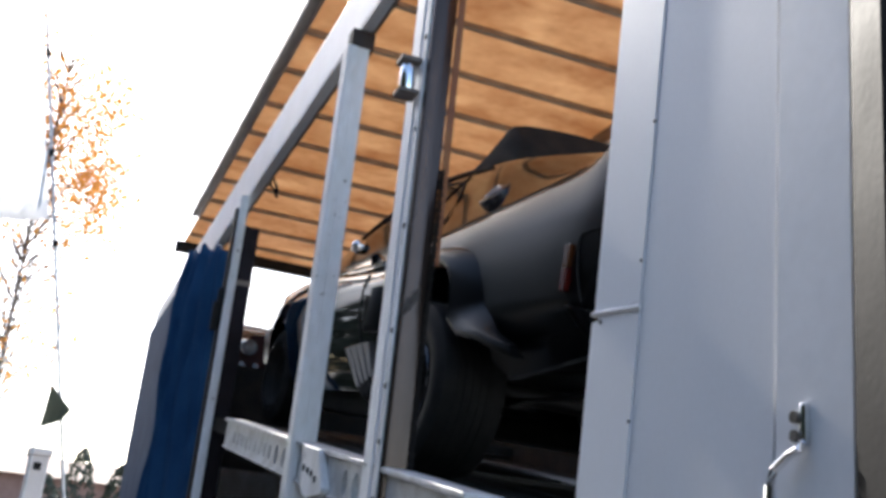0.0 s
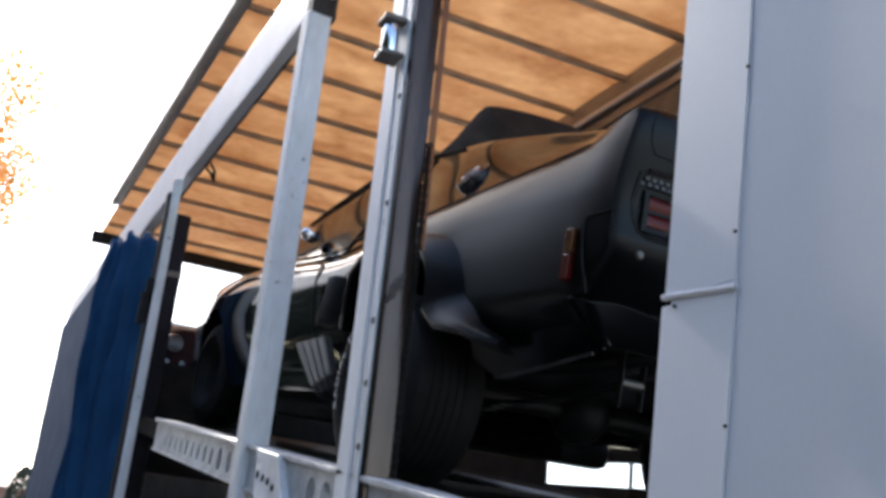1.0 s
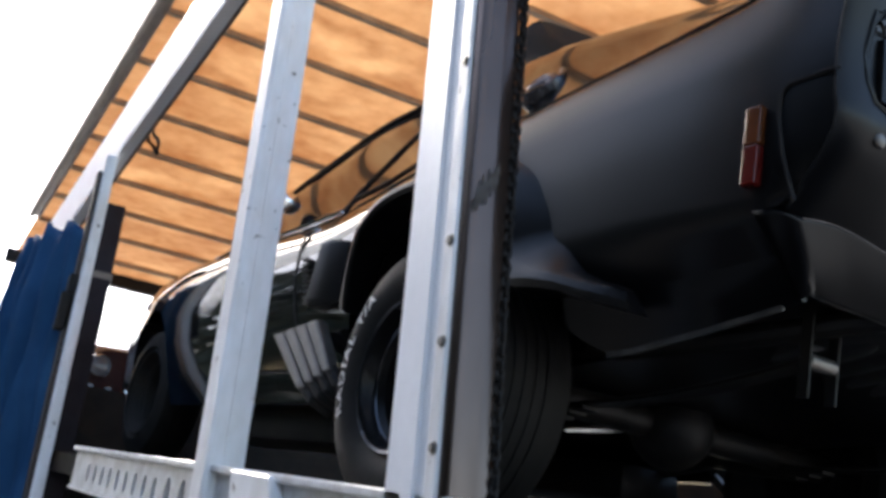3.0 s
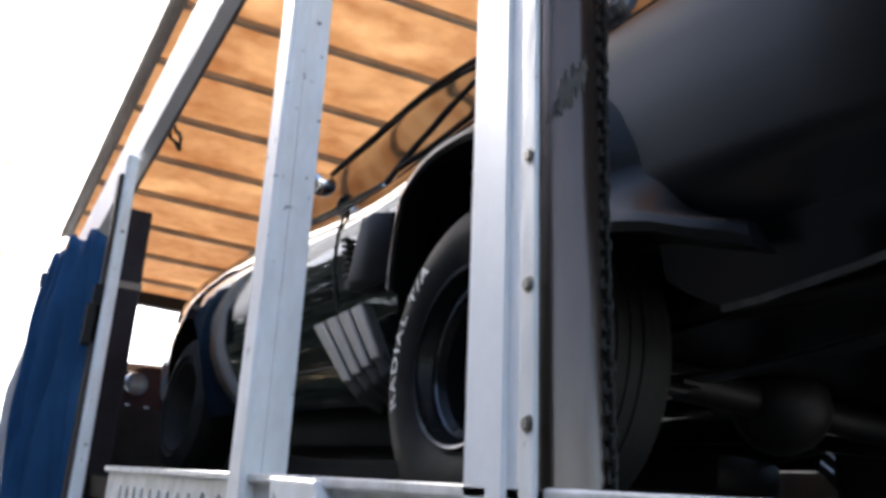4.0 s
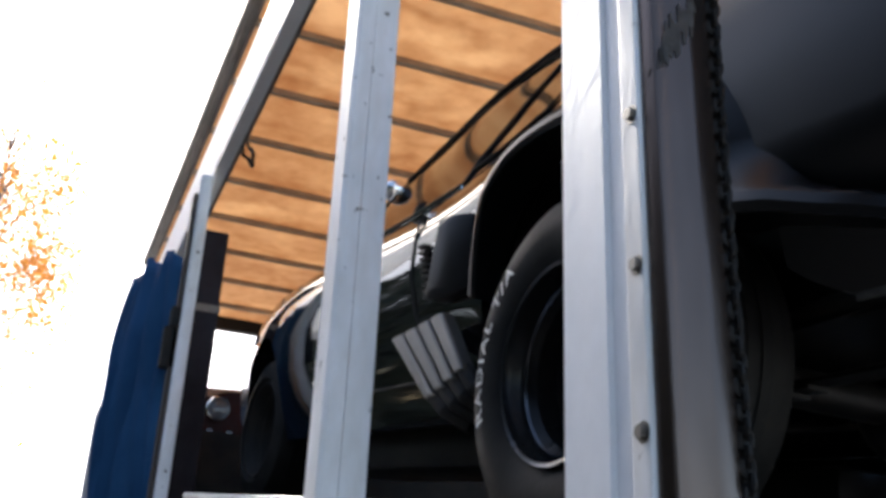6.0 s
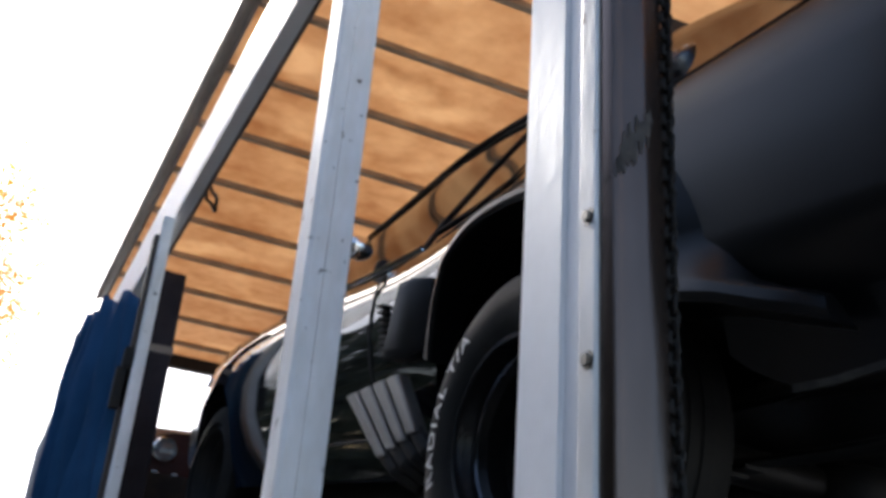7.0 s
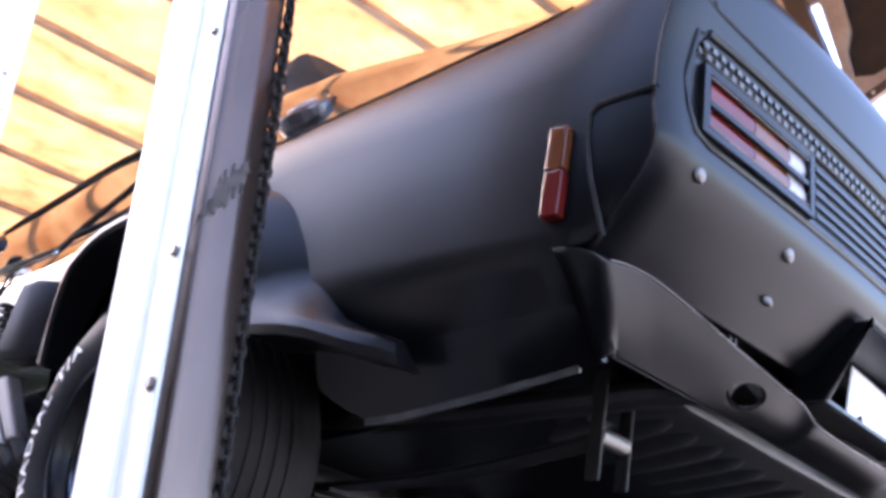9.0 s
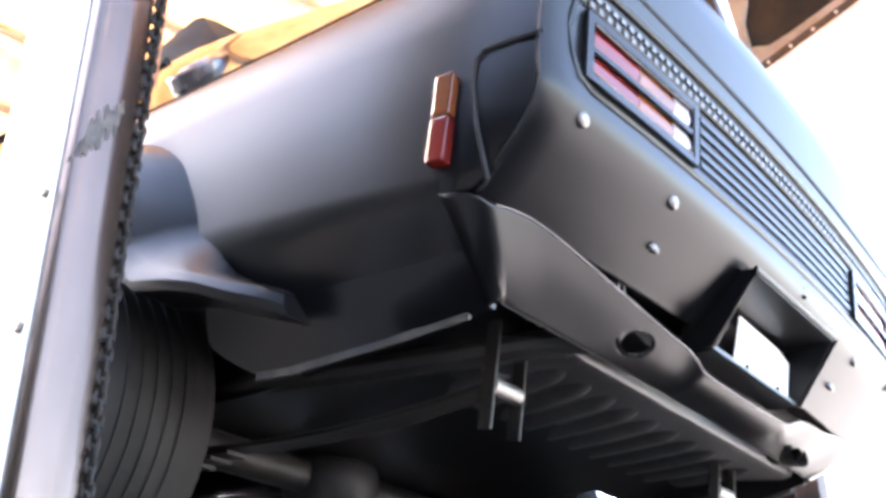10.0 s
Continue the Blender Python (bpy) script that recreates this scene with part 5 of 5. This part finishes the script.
# ---- chain and straps by the near post ----
def chain():
    ob = thing("hanging_chain", "dark steel chain hanging beside the post", "chain")
    link = bmesh.new()
    pts = [(0.0072 * math.cos(a), 0, 0.0066 * math.sin(a) + math.copysign(0.003, math.sin(a))) for a in [k * math.tau / 10 + 0.01 for k in range(10)]]
    pts.append(pts[0])
    tube(link, pts, 0.0039, 6)
    me = part("link", link, CHAIN, ob).data
    first = ob.children[0]
    first.matrix_basis = pose(1.100, 2.974, 1.0)
    z = 1.0
    k = 0
    while z < 2.93:
        z += 0.0142
        k += 1
        c = new("link", me)
        c.parent = ob
        c.matrix_basis = pose(1.100 + 0.003 * math.sin(z * 5), 2.974, z, 0, 0, 90 * (k % 2) + 12 * math.sin(k))
    tagged(part("tie_strap", boxed(1.125, 1.142, 3.02, 3.025, 2.6, 5.15), STRAP), "orange-brown webbing strap hanging from the roof", "strap", "straps by the post")
    s = boxed(1.099, 1.117, 2.972, 2.977, 2.92, 5.15)
    tagged(part("tie_strap", s, STRAP), "dark orange webbing strap hanging from the roof above the chain", "strap", "straps by the post")


chain()


def hook():
    bm = bmesh.new()
    tube(bm, [(1.12, 6.62, 4.19), (1.13, 6.60, 4.12), (1.15, 6.55, 4.08), (1.16, 6.50, 4.02), (1.15, 6.42, 3.98), (1.14, 6.38, 4.02), (1.14, 6.45, 4.08), (1.14, 6.52, 4.12), (1.13, 6.55, 4.17)], 0.010, 6)
    tagged(part("rope_loop", bm, DULL, None, smooth=True), "dark rope loop hanging from the side rail", "rope")
    bm = bmesh.new()
    box(bm, 0.94, 0.99, 6.86, 6.93, 3.30, 3.40, 0.006)
    box(bm, 0.92, 0.985, 6.87, 6.92, 3.10, 3.30, 0.006)
    part("latch", bm, DULL, trailer, "dark curtain latch")


hook()

# ---- outside ----
def tree(x, y, h, radius, seed):
    """Upright tree: a tapered trunk, thin limbs and loose clusters of small leaves, densest in the upper middle."""
    rng = random.Random(seed)
    t = thing("tree", "tall tree with thin twigs and sparse orange autumn leaves", "tree", m=pose(x, y, 0))
    bm = bmesh.new()
    tube(bm, [(0, 0, 0), (0.05, 0, h * 0.3), (-0.04, 0.03, h * 0.6), (0, 0, h * 0.8)], 0.03, 8)
    cyl(bm, (0, 0, h * 0.79), (0.05, 0, h * 0.98), 0.028, 6, 0.01)
    lf = bmesh.new()
    for k in range(300):
        z = rng.uniform(0.36, 1.0)
        wide = radius * (1 - abs(z - 0.66) / 0.5) ** 0.45
        a, r = rng.uniform(0, math.tau), wide * rng.uniform(0.35, 1.0) ** 0.6
        c = Vector((r * math.cos(a), r * math.sin(a), z * h))
        base = Vector((0, 0, max(0.2, z - 0.10) * h))
        mid = base.lerp(c, 0.55) + Vector((rng.gauss(0, 0.1), rng.gauss(0, 0.1), rng.uniform(0.05, 0.3)))
        cyl(bm, base, mid, 0.013, 5, 0.007)
        cyl(bm, mid, c, 0.007, 5, 0.003)
        dense = 0.62 < z < 0.88
        for _ in range(42 if dense else 10):
            p = c + Vector((rng.gauss(0, 0.28), rng.gauss(0, 0.28), rng.gauss(-0.05, 0.30)))
            s = rng.uniform(0.045, 0.085)
            u = Vector((rng.gauss(0, 1), rng.gauss(0, 1), rng.gauss(0, 1))).normalized()
            w = u.orthogonal().normalized()
            lf.faces.new([lf.verts.new(p + q) for q in (u * s, w * s * 0.6, -u * s, -w * s * 0.6)])
    part("trunk", bm, BARK, t)
    tagged(part("crown", lf, LEAF, t, "sparse orange leaves"), kind="stuff")


tree(-1.0, 23.0, 13.6, 1.9, 3)


def outside():
    mast = thing("flag_mast", "slim grey mast with a small flag", "mast", m=pose(-0.02, 14, 0))
    bm = bmesh.new()
    cyl(bm, (0, 0, 0), (0, 0, 4.4), 0.02, 10, 0.012)
    part("pole", bm, GALV, mast)
    guy = thing("feather_banner", "white cloth banner on a slim leaning grey pole", "banner", m=pose(1.0, 14.2, 0, 0, -13.4, 0))
    b = bmesh.new()
    cyl(b, (0, 0, 0), (0, 0, 12), 0.022, 8)
    part("pole", b, GALV, guy)
    b = bmesh.new()
    loft(b, [[(-0.07 - 1.5 * i / 8, 0.06 * math.sin(i * 1.3 + z) - 0.03, z) for i in range(9)] for z in [6.0 + 0.31 * k for k in range(20)]], close_ring=False)
    cloth = part("cloth", b, CLOTH, guy, "thin white banner cloth", smooth=True)
    md = cloth.modifiers.new("thick", "SOLIDIFY")
    md.thickness = 0.003
    b = bmesh.new()
    cyl(b, (-0.10, 0, 8.6), (-0.07, 0, 12), 0.012, 6)
    part("hem_rod", b, GALV, guy)
    for z in (5.6, 6.9, 8.4):
        b = bmesh.new()
        cyl(b, (0, 0, z), (0, 0, z + 0.1), 0.04, 10)
        part("clamp", b, DULL, guy)
    b = bmesh.new()
    slab(b, [(-0.06, -0.03, 7.0), (-0.02, -0.03, 7.1), (-0.16, -0.03, 6.2), (-0.22, -0.03, 6.1)], (0, 0.02, 0))
    part("tag_plate", b, GALV, guy)
    bm = bmesh.new()
    loft(bm, [[(0.05 + 0.1 * k, 0.03 * math.sin(k), 3.62 - 0.10 * k), (0.02 + 0.08 * k, 0.03 * math.sin(k), 3.05 + 0.04 * k)] for k in range(4)], close_ring=False)
    part("flag", bm, CONIFER, mast, "small dark flag")
    pil = thing("gate_pillar", "pale rendered gate pillar with a dark letter slot", "pillar", m=pose(0.1, 18.0, 0))
    part("shaft", boxed(-0.16, 0.16, -0.16, 0.16, 0, 3.02, 0.02), RENDERED, pil)
    part("cap", boxed(-0.2, 0.2, -0.2, 0.2, 3.02, 3.15, 0.03), RENDERED, pil)
    part("slot", boxed(-0.06, 0.06, -0.175, -0.15, 2.8, 2.92), DULL, pil)
    h = thing("house", "low brick house with brown tiled roof, far off", "house", m=pose(4, 45, 0))
    part("wall", boxed(-14, 4, 0, 8, 0, 4.55), BRICK, h)
    bm = bmesh.new()
    loft(bm, [[(x, -0.5, 4.5), (x, 4, 5.6), (x, 8.5, 4.5)] for x in (-14.4, 4.4)])
    part("roof", bm, TILE, h)
    for k in range(5):
        w = part("window", boxed(-12 + 4 * k, -10.8 + 4 * k, -0.03, 0.05, 1.0, 2.2), GLASS_DARK, h)
        part("frame", boxed(-12.1 + 4 * k, -10.7 + 4 * k, -0.05, -0.031, 2.2, 2.3), RENDERED, w)
    rng = random.Random(11)
    for x, y, hh, r in ((0.95, 22.0, 3.5, 0.45), (1.75, 22.0, 3.3, 0.45), (0.45, 26, 3.2, 0.5)):
        s = thing("conifer_shrub", "clipped dark green conifer shrub", "shrub", group="conifer shrubs", m=pose(x, y, 0))
        b = bmesh.new()
        cyl(b, (0, 0, 0), (0, 0, hh * 0.8), 0.05, 8, 0.02)
        part("trunk", b, BARK, s)
        lf = bmesh.new()
        for _ in range(900):
            z = rng.random()
            rad = r * math.sin(math.pi * min(1, 0.12 + z * 0.88)) ** 0.6 * rng.uniform(0.75, 1.05)
            a = rng.uniform(0, math.tau)
            c = Vector((rad * math.cos(a), rad * math.sin(a), 0.1 + z * hh))
            u = Vector((rng.gauss(0, 1), rng.gauss(0, 1), rng.gauss(0, 1) + 1)).normalized() * 0.09
            w = u.orthogonal().normalized() * 0.04
            lf.faces.new([lf.verts.new(c + k) for k in (u, w, -u, -w)])
        tagged(part("crown", lf, CONIFER, s), kind="stuff")


outside()


def tree_line():
    """A belt of green trees beside the yard, out of view, mirrored in the coupe's doors."""
    rng = random.Random(21)
    bm = bmesh.new()
    for k in range(30):
        f = k / 29
        if f < 0.3:
            cx, cy, h = -9 - 4 * f / 0.3, 36 - 20 * f / 0.3, rng.choice((8.0, 12.0, 15.0, 17.5))
        else:
            # taller stretch, added to keep bright sky out of the rear quarter's reflections
            cx, cy, h = -10.5 + rng.uniform(-0.8, 0.8), 16 - 32 * (f - 0.3) / 0.7, rng.uniform(10.5, 12.5)
        for _ in range(340):
            z = 1.0 + (h - 1.0) * rng.random()
            r = 2.6 * math.sin(math.pi * min(1, 0.15 + 0.85 * z / h)) ** 0.7
            a = rng.uniform(0, math.tau)
            c = Vector((cx + r * math.cos(a) * rng.uniform(0.4, 1), cy + r * math.sin(a) * rng.uniform(0.4, 1), z))
            u = Vector((rng.gauss(0, 1), rng.gauss(0, 1), rng.gauss(0, 1))).normalized() * rng.uniform(0.35, 0.7)
            w = u.orthogonal().normalized() * rng.uniform(0.25, 0.5)
            bm.faces.new([bm.verts.new(c + q) for q in (u, w, -u, -w)])
        cyl(bm, (cx, cy, 0), (cx, cy, h * 0.8), 0.2, 7, 0.06)
    tagged(part("tree_belt", bm, CONIFER), "out-of-view belt of dark green trees that darkens the coupe's side", "trees", kind="stuff")


tree_line()
